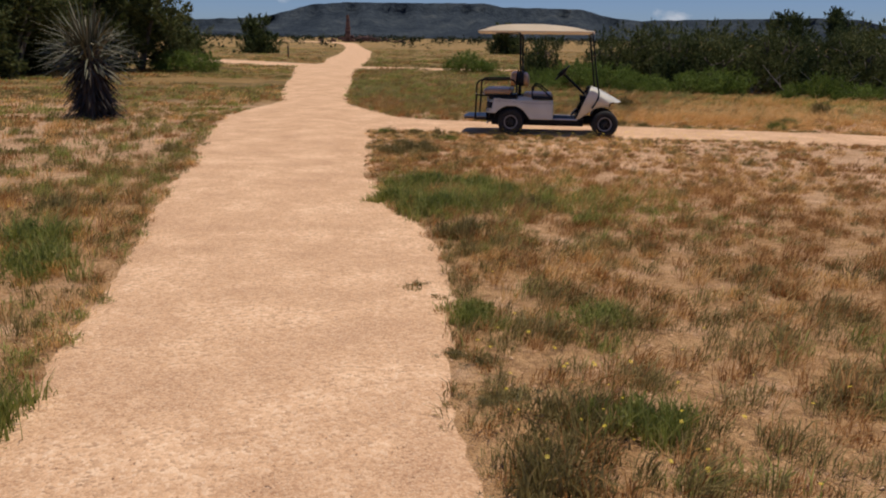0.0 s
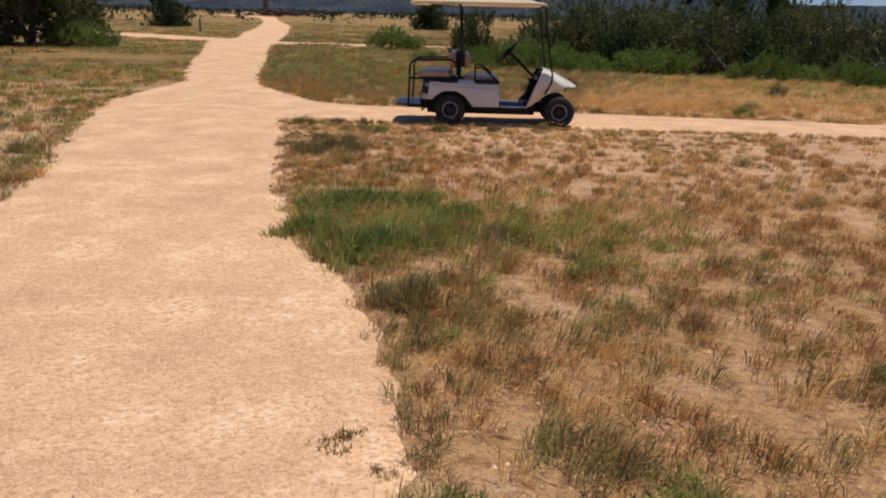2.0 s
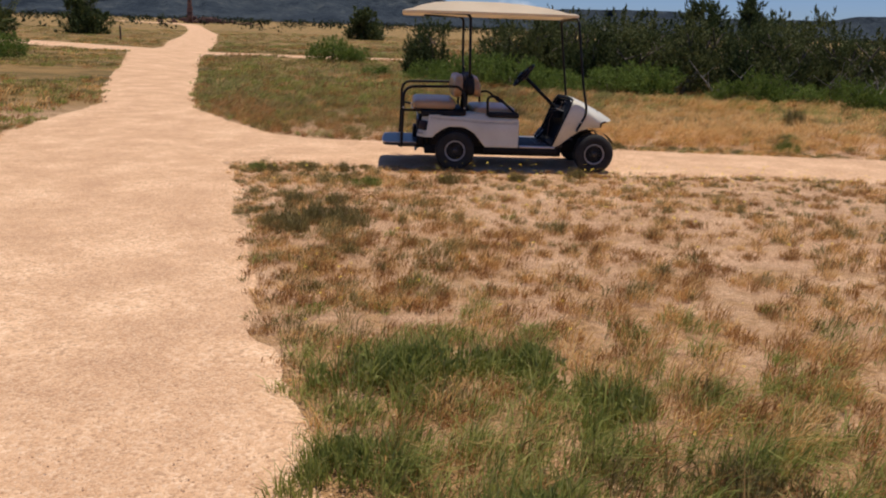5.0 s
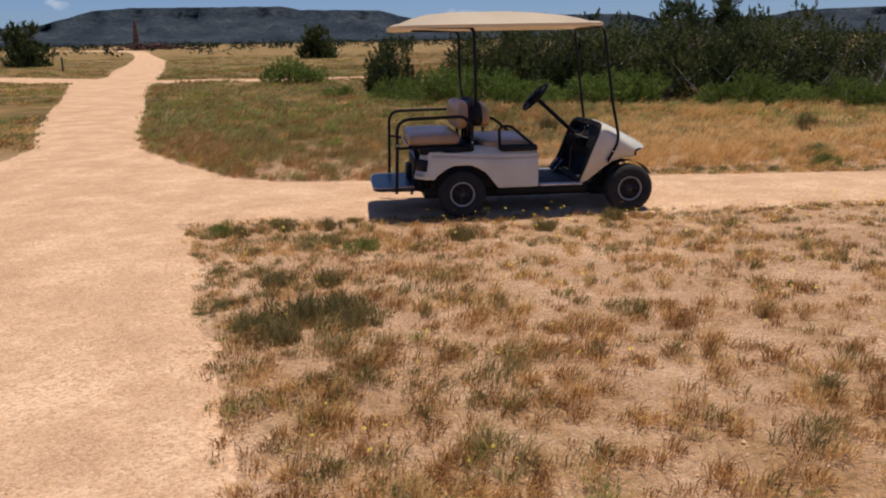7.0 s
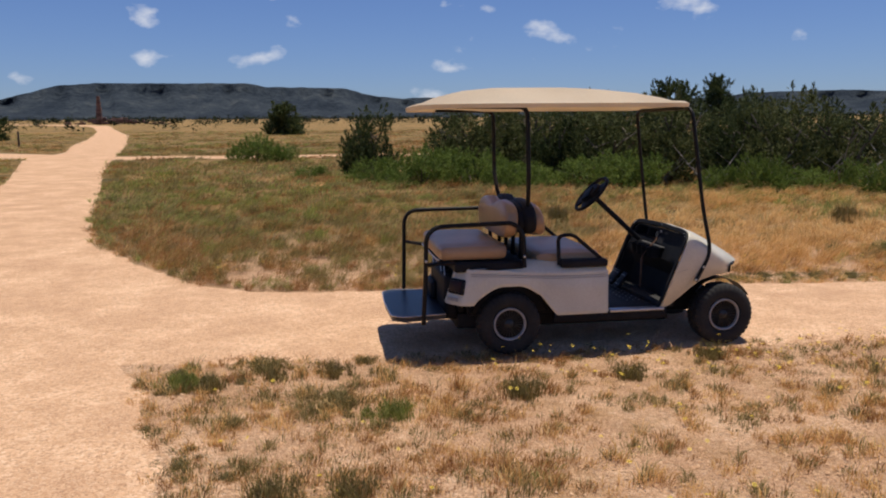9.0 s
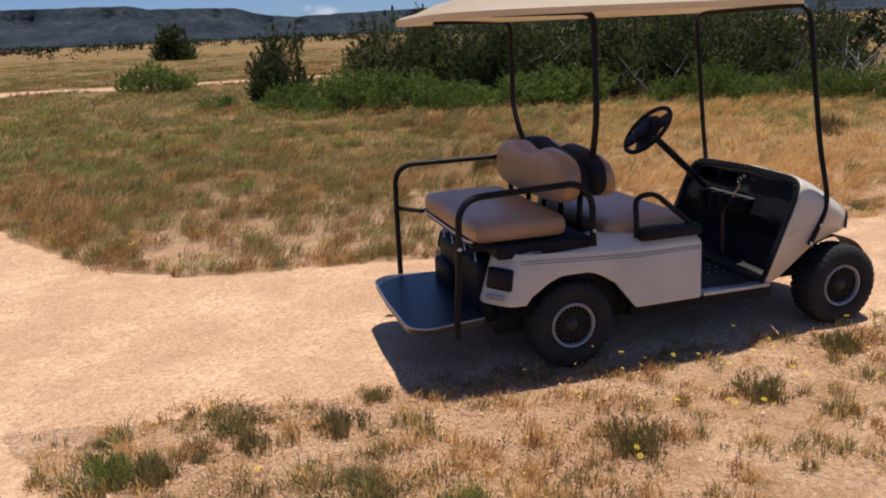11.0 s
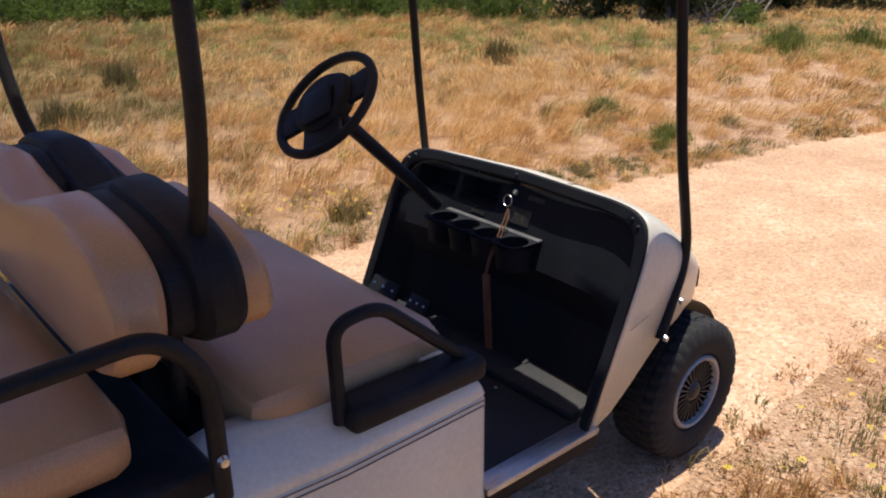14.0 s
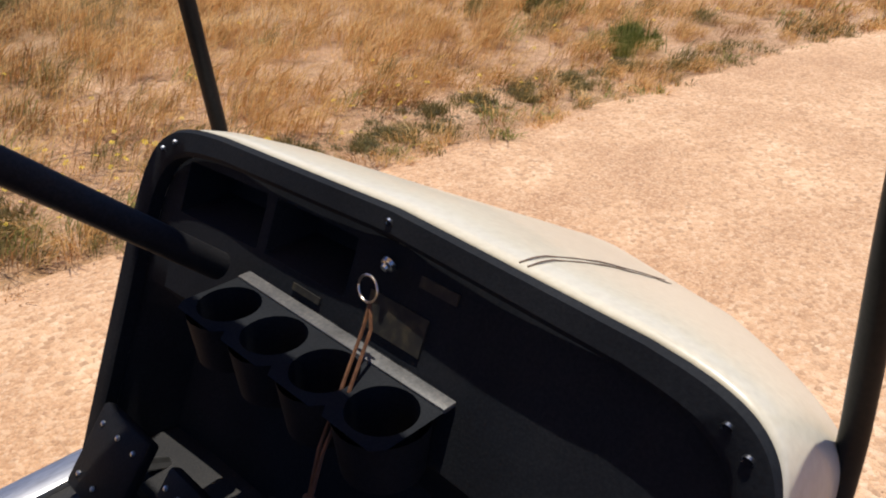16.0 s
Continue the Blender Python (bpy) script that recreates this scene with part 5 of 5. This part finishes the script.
def zone(x, y):
    """Shares of dry, brown, olive and green grass, the cover, and the height there."""
    n1, n2, n3 = noise.noise((x * 0.45, y * 0.45, 1.0)), noise.noise((x * 1.3, y * 1.3, 5.0)), noise.noise((x * 0.12, y * 0.12, 9.0))
    n4 = noise.noise((x * 2.9, y * 2.9, 13.0)) + 0.5 * noise.noise((x * 6.5, y * 6.5, 3.0))
    if y < lerp_table(CART_N, max(-6, min(30, x))) + 0.2 and x > lerp_table(MAIN_R, y) - 0.3:
        green = math.exp(-(((x - 0.3) / 1.5) ** 2 + ((y + 7.2) / 1.2) ** 2)) * 1.8
        nearness = max(0.0, min(1.0, (-7.5 - y) / 3.5)) * max(0, 1 - max(0, x - 2.0) / 3.5)
        bare = max(0.0, min(1.0, (y + 4.2) / 2.5)) * max(0.0, 1 - max(0.0, x - 2.0) / 6)
        edge = math.exp(-max(0.0, x - lerp_table(MAIN_R, y)) / 0.9)
        return (1.0 + 2.0 * n1 - 1.1 * nearness + 0.6 * bare, 1.7 - 1.6 * n4 + 0.6 * nearness, 0.5 + 1.7 * nearness + 0.9 * bare + 1.0 * edge + max(0, 2.0 * n2), green * 2.4 + 0.03 + 0.3 * edge + 0.4 * nearness * (1 + 2 * n2)), max(0.34, 0.90 + 0.26 * max(0.0, min(1.0, (-4.0 - y) / 3.0)) + 1.3 * n4 + 0.8 * n2 + 0.4 * n1 + 0.14 * bare + 0.30 * nearness + green + 0.3 * edge), 0.10 + 0.055 * n4 + 0.03 * n1 + 0.04 * nearness + 0.06 * green - 0.030 * bare
    if x < lerp_table(MAIN_L, max(-30, min(330, y))) + 0.5:
        return (0.5 + n1 * 1.2, 0.9 + n2 - n4, 1.2 + n3, 1.0 - n1 + 0.5 * n2), max(0.6, 1.05 + 0.9 * n4 + 0.4 * n2), 0.16 + 0.05 * n1 + 0.06 * n4
    green = max(0.0, 1.6 - abs(y - 14 + 0.5 * x) / 4.0) + (0.6 if x < 0 and y > 6 else 0) + max(0.0, n3) * 0.8
    edge = math.exp(-max(0.0, y - 1.9) / 0.5)
    t = max(0.0, min(1.0, (x + 0.3 - 0.40 * max(0.0, y - 4.0)) / 3.2))
    left = max(0.0, min(1.0, (2.0 - x) / 3.0)) * max(0.0, min(1.0, (y - 6.0) / 3.0))
    back = max(0.0, min(1.0, (y - 5.0) / 4.0))
    return (0.2 + 2.0 * t * t + n1 * (0.5 + 1.8 * t), 0.45 + 0.9 * (1 - t) + 1.1 * back * (1 - t) + 2.5 * max(0.0, n1) * (1 - t) + 0.5 * n2 - 0.8 * n4, 0.45 + 0.6 * edge + 1.7 * (1 - t) + 1.0 * back * (1 - t) + 1.8 * left, max(0, green * 0.9 + n1 * 0.4 + 0.35 * edge + 0.6 * (1 - t) + 2.0 * left)), max(0.75, 1.25 + 0.9 * n4 + 0.4 * n2 - 0.2 * edge), 0.21 + 0.07 * n1 + 0.08 * n4 - 0.09 * edge


def grow_grass(name, label, spots, blades, width, material, seed):
    """Tufts of bent blades; spots are rows of x, y, height, spread, and the way they lean."""
    if len(spots) == 0:
        return
    r = np.random.default_rng(seed)
    s = np.repeat(np.asarray(spots, float), blades, 0)
    k = len(s)
    a, q = r.uniform(0, 2 * np.pi, k), np.sqrt(r.uniform(0, 1, k))
    x, y = s[:, 0] + np.cos(a) * q * s[:, 3] * 0.5, s[:, 1] + np.sin(a) * q * s[:, 3] * 0.5
    h = s[:, 2] * r.uniform(0.35, 1.15, k) * (1.1 - 0.35 * q)
    b = r.uniform(0, 2 * np.pi, k)
    lean = h * r.uniform(0.15, 1.3, k)
    droop = np.where(y > 1.5, 0.75, 0.35)
    dx = (np.cos(a) * 0.5 + np.cos(b) * 0.5) * lean + np.cos(s[:, 4]) * droop * h
    dy = (np.sin(a) * 0.5 + np.sin(b) * 0.5) * lean + np.sin(s[:, 4]) * droop * h
    w, ang = width * r.uniform(0.6, 1.4, k), r.uniform(0, np.pi, k)
    u = np.stack([np.cos(ang) * w, np.sin(ang) * w, np.zeros(k)], 1)
    base = np.stack([x, y, terrain_np(x, y) - 0.010], 1)
    mid = base + np.stack([dx * 0.28, dy * 0.28, h * 0.6], 1)
    tip = base + np.stack([dx, dy, h * r.uniform(0.55, 1.0, k)], 1)
    v = np.stack([base, mid - u, mid + u, tip], 1).reshape(-1, 3)
    i = np.arange(k)[:, None] * 4
    tagged(raw(name, v, np.concatenate([i + np.array([[0, 2, 1]]), i + np.array([[1, 2, 3]])]), material), label, "grass", kind="stuff")


def sow(x0, x1, y0, y1, clumps, seed, radius, tufts, spread):
    """Tussocks: tufts of mostly one kind crowded in a ragged patch, higher in the middle."""
    r = np.random.default_rng(seed)
    out = [[], [], [], []]
    for _ in range(int((x1 - x0) * (y1 - y0) * clumps)):
        cx, cy = float(r.uniform(x0, x1)), float(r.uniform(y0, y1))
        d = on_path(cx, cy)
        if d > 0.0 and (d > 0.2 or r.random() > 0.25):
            continue
        shares, cover, h = zone(cx, cy)
        if r.random() > cover:
            continue
        p = np.maximum(0.0, np.array(shares)) ** 1.5 + 1e-4
        p /= p.sum()
        main = int(r.choice(4, p=p))
        size = radius * r.uniform(0.5, 1.5) * (0.7 if d > -0.1 else 1.0)
        way = 2.2 * noise.noise((cx * 0.25, cy * 0.25, 31.0)) + r.normal() * 0.5
        tall = r.uniform(0.7, 1.25) * (0.75 if d > -0.15 else 1.0)
        stretch = r.uniform(0.6, 1.0)
        for _ in range(max(2, int(tufts * (size / radius) ** 1.6 * r.uniform(0.7, 1.3)))):
            a, q = r.uniform(0, 6.283), abs(r.normal()) * 0.55
            x, y = cx + math.cos(a) * q * size, cy + math.sin(a) * q * size * stretch
            if q > 1.5 or on_path(x, y) > 0.10:
                continue
            k = main if r.random() < 0.78 else int(r.choice(4, p=p))
            out[k].append((x, y, max(0.03, h) * tall * (1.1 - 0.4 * min(1.0, q)) * r.uniform(0.7, 1.25), spread * r.uniform(0.6, 1.4), way))
    return out


def fringe(edge, key, along, a0, a1, out, size, seed):
    """Small uneven tufts that lap over a path's edge; edge and its wobble as in the path, out: the side of the grass."""
    r = np.random.default_rng(seed)
    spots = [[], [], [], []]
    for _ in range(int((a1 - a0) * 20)):
        a = float(r.uniform(a0, a1))
        ragged = noise.noise((a * 1.4, key, 50.0)) + 0.6 * noise.noise((a * 4.5, key, 60.0))
        if ragged < r.uniform(-0.75, 0.15):
            continue
        b = lerp_table(edge, a) + wobble(a, key, size) + out * float(r.uniform(-0.10, 0.20))
        x, y = (b, a) if along == "y" else (a, b)
        if on_path(x, y) > 0.13:
            continue
        shares, _, h = zone(x + (0.3 * out if along == "y" else 0), y + (0.3 * out if along == "x" else 0))
        p = np.maximum(0.0, np.array(shares)) ** 1.2 * np.array([0.7, 0.9, 1.2, 1.1]) + 1e-4
        k = int(r.choice(4, p=p / p.sum()))
        for _ in range(int(r.integers(2, 6))):
            spots[k].append((x + r.normal() * 0.035, y + r.normal() * 0.035, max(0.03, h) * r.uniform(0.4, 0.85), r.uniform(0.04, 0.08), r.uniform(0, 6.28)))
    return spots


KINDS = (("dry_grass", "golden dry grass tufts", M_DRY), ("brown_grass", "reddish brown dried grass", M_BROWN), ("olive_grass", "olive half-dry grass", M_OLIVE), ("green_grass", "fresh green grass", M_GREEN))
RANGES = (("beside the path", 13, 0.0024, (((-1.4, 4.6, -13.8, -5.6), 44, 1, 0.12, 7, 0.09), ((-2.8, 4.6, -5.6, -0.2), 48, 18, 0.09, 6, 0.06), ((-4.6, 0.0, -14.5, -1.0), 30, 2, 0.15, 7, 0.09), ((-5.4, 6.4, 1.2, 5.6), 24, 3, 0.17, 8, 0.10))),
          ("in the field", 12, 0.0045, (((4.6, 11, -12.5, -0.4), 15, 11, 0.18, 6, 0.12), ((-9.5, -4.6, -13, 3), 11, 14, 0.22, 7, 0.14), ((-5.4, 12.5, 5.6, 12.5), 12, 15, 0.26, 7, 0.17), ((6.4, 14, 0.5, 5.6), 13, 16, 0.22, 7, 0.15))),
          ("across the field", 9, 0.010, (((11, 22, -11, -1.0), 4.5, 4, 0.33, 6, 0.22), ((-16, -9.5, -13, 14), 4.5, 5, 0.36, 6, 0.26), ((-9.5, 18, 12.5, 19), 6, 6, 0.36, 6, 0.26), ((12.5, 24, 0, 12.5), 6, 7, 0.35, 6, 0.24), ((-16, 1, 19, 31), 3.4, 8, 0.5, 6, 0.36), ((-9.5, -5.4, 3, 12.5), 6, 17, 0.35, 6, 0.24))),
          ("far across the field", 9, 0.022, (((-30, 12, 31, 60), 0.8, 9, 0.9, 7, 0.6), ((-60, 30, 60, 120), 0.22, 10, 1.6, 7, 0.9), ((-34, -16, -4, 30), 1.0, 12, 0.8, 7, 0.5), ((18, 45, -6, 14), 0.6, 13, 0.8, 7, 0.6))))
for row, (where, blades, wide, fields) in enumerate(RANGES):
    grown = [[], [], [], []]
    for field, clumps, seed, radius, tufts, spread in fields:
        for k, spots in enumerate(sow(*field, clumps, seed, radius, tufts, spread)):
            grown[k] += spots
    if row == 0:
        for line in ((MAIN_R, 2.0, "y", -14.0, -0.5, 1, 0.10, 41), (MAIN_L, 1.0, "y", -14.0, 4.0, -1, 0.10, 42), (CART_N, 3.0, "x", -2.3, 8.0, -1, 0.07, 43), (CART_F, 4.0, "x", -3.2, 9.0, 1, 0.07, 44), (MAIN_R, 2.0, "y", 4.5, 12.0, 1, 0.10, 45)):
            for k, spots in enumerate(fringe(*line)):
                grown[k] += spots
    for k, (nm, lb, m) in enumerate(KINDS):
        grow_grass(nm, lb + " " + where, grown[k], blades, wide, m, 100 + 10 * row + k)


def build_flowers():
    r = np.random.default_rng(17)
    spots = []
    for cx, cy, sx, sy, n in ((1.0, -11.8, 0.45, 0.5, 46), (0.9, -12.6, 0.3, 0.3, 10), (-1.0, -5.2, 0.35, 0.3, 14), (0.2, -7.0, 0.6, 0.5, 16), (1.8, -1.2, 1.6, 0.45, 90), (3.6, -1.3, 1.0, 0.5, 90), (3.2, -1.0, 0.9, 0.35, 80), (1.2, -1.0, 0.8, 0.3, 36), (1.9, 2.15, 0.9, 0.2, 30), (0.4, 2.35, 0.8, 0.2, 16), (0.0, -2.6, 1.4, 0.8, 24), (-2.6, 3.4, 0.8, 0.4, 24), (1.5, 2.3, 1.2, 0.25, 26), (3.0, 2.1, 1.2, 0.25, 50), (-5.6, -0.5, 0.8, 0.8, 30), (-3.2, -9.0, 0.9, 1.5, 30), (2.2, -3.2, 1.8, 1.2, 110), (1.6, 3.2, 1.0, 0.6, 12)):
        spots += [(r.normal(cx, sx), r.normal(cy, sy)) for _ in range(n)]
    v, f = [], []
    for x, y in spots:
        if on_path(x, y) > -0.08:
            continue
        h, rad = r.uniform(0.07, 0.17), r.uniform(0.009, 0.017)
        rad *= 0.6 if y < -4.5 else 0.85
        c = np.array([x, y, terrain(x, y) + h])
        t = Matrix.Rotation(r.uniform(0, 0.7), 3, Vector((r.normal(), r.normal(), 0.01)))
        for k in range(7):
            a = 2 * math.pi * k / 7
            q = len(v)
            for rr, da, dz in ((0.15, 0, 0.0), (0.8, -0.3, 0.003), (1.15, 0, 0.0), (0.8, 0.3, 0.003)):
                v.append(c + np.array(t @ Vector((math.cos(a + da) * rad * rr, math.sin(a + da) * rad * rr, dz))))
            f.append((q, q + 1, q + 2, q + 3))
    tagged(raw("yellow_flowers", v, f, M_FLOWER), "small yellow daisy-like wildflowers in the grass", "flowers", kind="stuff")


build_flowers()


def build_gravel():
    r = np.random.default_rng(23)
    v, f = [], []
    base = np.array([(1, 0, -0.3), (0, 1, -0.3), (-1, 0, -0.3), (0, -1, -0.3), (0, 0, 0.75)], float)
    tri = np.array([(0, 1, 4), (1, 2, 4), (2, 3, 4), (3, 0, 4)])
    for x0, x1, y0, y1, n in ((-3, 2.2, -14.2, -7, 7000), (-6, 0, -7, 0, 4500), (-3, 6, -0.6, 2.3, 6000), (-2, 6, -8, -0.4, 12000), (-2.6, 3.2, -4.4, -0.3, 20000), (4, 8, -0.8, 1.6, 1500)):
        for _ in range(n):
            x, y = r.uniform(x0, x1), r.uniform(y0, y1)
            path = on_path(x, y) > 0.05
            s = (0.0030 if path else 0.0042) * (1 + r.pareto(3.0))
            if s > (0.0058 if path else 0.013):
                continue
            a = r.uniform(0, 6.28)
            p = base * r.uniform(0.6, 1.3, (5, 3)) * s
            rot = np.array([[math.cos(a), -math.sin(a), 0], [math.sin(a), math.cos(a), 0], [0, 0, 1]])
            q = len(v) * 5
            v.append(p @ rot.T + np.array([x, y, terrain(x, y) + (0.014 if path else -0.005) + s * 0.2]))
            f.append(tri + q)
    tagged(raw("gravel", np.concatenate(v), np.concatenate(f), M_GRAVEL), "loose grit and pebbles on the crushed-stone path", "gravel", kind="stuff")


build_gravel()
# dried tuft lying on the path
tuft = weed("dried_tuft", "small dried brown plant tuft on the path", M_BROWN, 0.06, 0.22, 700, 0.016, 71)
tuft.matrix_basis = put(tuft, -0.07, -10.33, 1.0, 0) @ Matrix.Translation((0, 0, 0.018))
copy_thing(tuft, put(tuft, 0.09, -10.52, 0.55, 80) @ Matrix.Translation((0, 0, 0.030)))


# ---- distance ----
def build_mesa(name, label, outline, radius, depth, seed):
    """A flat-topped ridge: scree slopes, a rim cliff, a level top. outline: compass degrees and rise in degrees of the rim."""
    az = np.linspace(outline[0][0], outline[-1][0], 260)
    rows = []
    eye = (-1.0, -9.0, 1.55)
    for a in az:
        el = float(np.interp(a, [o[0] for o in outline], [o[1] for o in outline])) + 0.05 * noise.noise((a * 1.3, seed, 0)) + 0.02 * noise.noise((a * 5, seed, 2))
        s, c = math.sin(radians(a)), math.cos(radians(a))
        top = eye[2] + radius * math.tan(radians(max(0.05, el)))
        r = []
        for f, g in ((-1.0, -0.06), (-0.72, 0.10), (-0.45, 0.30), (-0.30, 0.42), (-0.2, 0.56), (-0.10, 0.70), (-0.04, 0.82), (-0.015, 0.97), (0.0, 1.0), (0.4, 1.0), (1.0, 0.98)):
            rad = radius + f * depth + (0.10 * depth * noise.noise((a * 0.9, f * 3, seed)) + 0.03 * depth * noise.noise((a * 4.0, f * 6, seed)) if -0.9 < f < -0.03 else 0)
            low = terrain(0, max(0.0, c * radius * 0.6)) - 6.0
            r.append((eye[0] + s * rad, eye[1] + c * rad, low + (top - low) * g))
        rows.append(r)
    bm, _ = grid_bm(rows)
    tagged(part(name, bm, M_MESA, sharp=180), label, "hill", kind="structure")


build_mesa("backdrop_mesa", "long flat-topped mesa, dark with scrub, distance haze put into its blue colour", [(-60, 0.9), (-40, 1.5), (-28.5, 1.75), (-20, 2.15), (-18.4, 2.6), (-16.6, 3.1), (-14.3, 3.28), (-4.8, 3.36), (-3.6, 3.12), (1.8, 3.03), (3.4, 2.56), (6.5, 2.2), (9, 1.6), (11, 0.7)], 1500, 420, 3)
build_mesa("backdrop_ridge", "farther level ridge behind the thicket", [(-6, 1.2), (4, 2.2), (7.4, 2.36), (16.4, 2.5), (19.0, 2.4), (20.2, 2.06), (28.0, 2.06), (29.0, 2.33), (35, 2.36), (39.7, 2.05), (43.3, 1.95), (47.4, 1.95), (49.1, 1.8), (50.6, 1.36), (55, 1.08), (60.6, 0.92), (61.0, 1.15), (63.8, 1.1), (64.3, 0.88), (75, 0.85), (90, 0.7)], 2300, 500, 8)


def build_far_scrub():
    r = np.random.default_rng(29)
    v, f, q = [], [], 0
    for k in range(4700):
        a, d = radians(r.uniform(-62, 80)), r.uniform(130, 950)
        if k >= 3600:
            a, d = radians(r.uniform(33, 88)), r.uniform(42, 170)
        x, y = -1 + math.sin(a) * d, -8 + math.cos(a) * d
        if on_path(x, y) > -2:
            continue
        if math.degrees(a) < 30 and d < 230 and r.random() < 0.8:
            continue
        h, w = r.uniform(0.6, 2.0) * (0.8 + d / 800) * (1.0 if k < 3600 else 0.8), r.uniform(1.0, 3.4) * (0.8 + d / 700)
        n = 20
        p = r.normal(size=(n, 3)) * np.array([w * 0.35, w * 0.35, h * 0.3]) + np.array([0, 0, h * 0.5])
        t = r.normal(size=(n, 3, 3)) * h * 0.17
        tri = p[:, None, :] + t
        tri[:, :, 2] = np.maximum(tri[:, :, 2], 0)
        tri += np.array([x, y, terrain(x, y)])
        v.append(tri.reshape(-1, 3))
        f.append(np.arange(n * 3).reshape(-1, 3) + q)
        q += n * 3
    tagged(raw("far_scrub", np.concatenate(v), np.concatenate(f), M_SCRUB), "low dark scrub across the far plain", "scrub", kind="stuff")


build_far_scrub()


def build_post(x, y):
    bm = box(-0.06, 0.06, -0.06, 0.06, -0.1, 1.15, 0.012)
    for v in bm.verts:
        v.co.x += 0.012 * noise.noise(v.co * 7)
    ob = part("marker_post", bm, M_POST)
    ob.matrix_basis = put(ob, x, y)
    tagged(ob, "dark weathered wooden marker post beside the path", "post")


build_post(-23.8, 59.0)


def build_ruin(x, y):
    """A stone chimney with a heap of fallen blocks round its foot."""
    ob = tagged(new("chimney_ruin"), "ruined stone chimney amid fallen rubble", "ruin")
    ob.matrix_basis = Matrix.Translation((x, y, terrain(x, y))) @ Matrix.Scale(2.5, 4)
    bm = bmesh.new()
    r = random.Random(4)
    for k in range(15):
        w = 0.45 - 0.018 * k
        box(-w + r.uniform(-0.05, 0.05), w + r.uniform(-0.05, 0.05), -w * 0.8, w * 0.8, k * 0.26, k * 0.26 + 0.25, 0.03, 1, bm)
    part("chimney", bm, M_RUBBLE, ob, smooth=False)
    for _ in range(90):
        px, py, s = r.gauss(1.6, 2.6), r.gauss(0, 0.9), r.uniform(0.15, 0.42)
        h = max(0, 0.9 - 0.16 * abs(px - 1.6)) * r.random()
        part("stone_block", box(px - s, px + s, py - s * 0.7, py + s * 0.7, h, h + s * 0.9, 0.03, 1), M_RUBBLE, ob, smooth=False)


build_ruin(-76.2, 288)
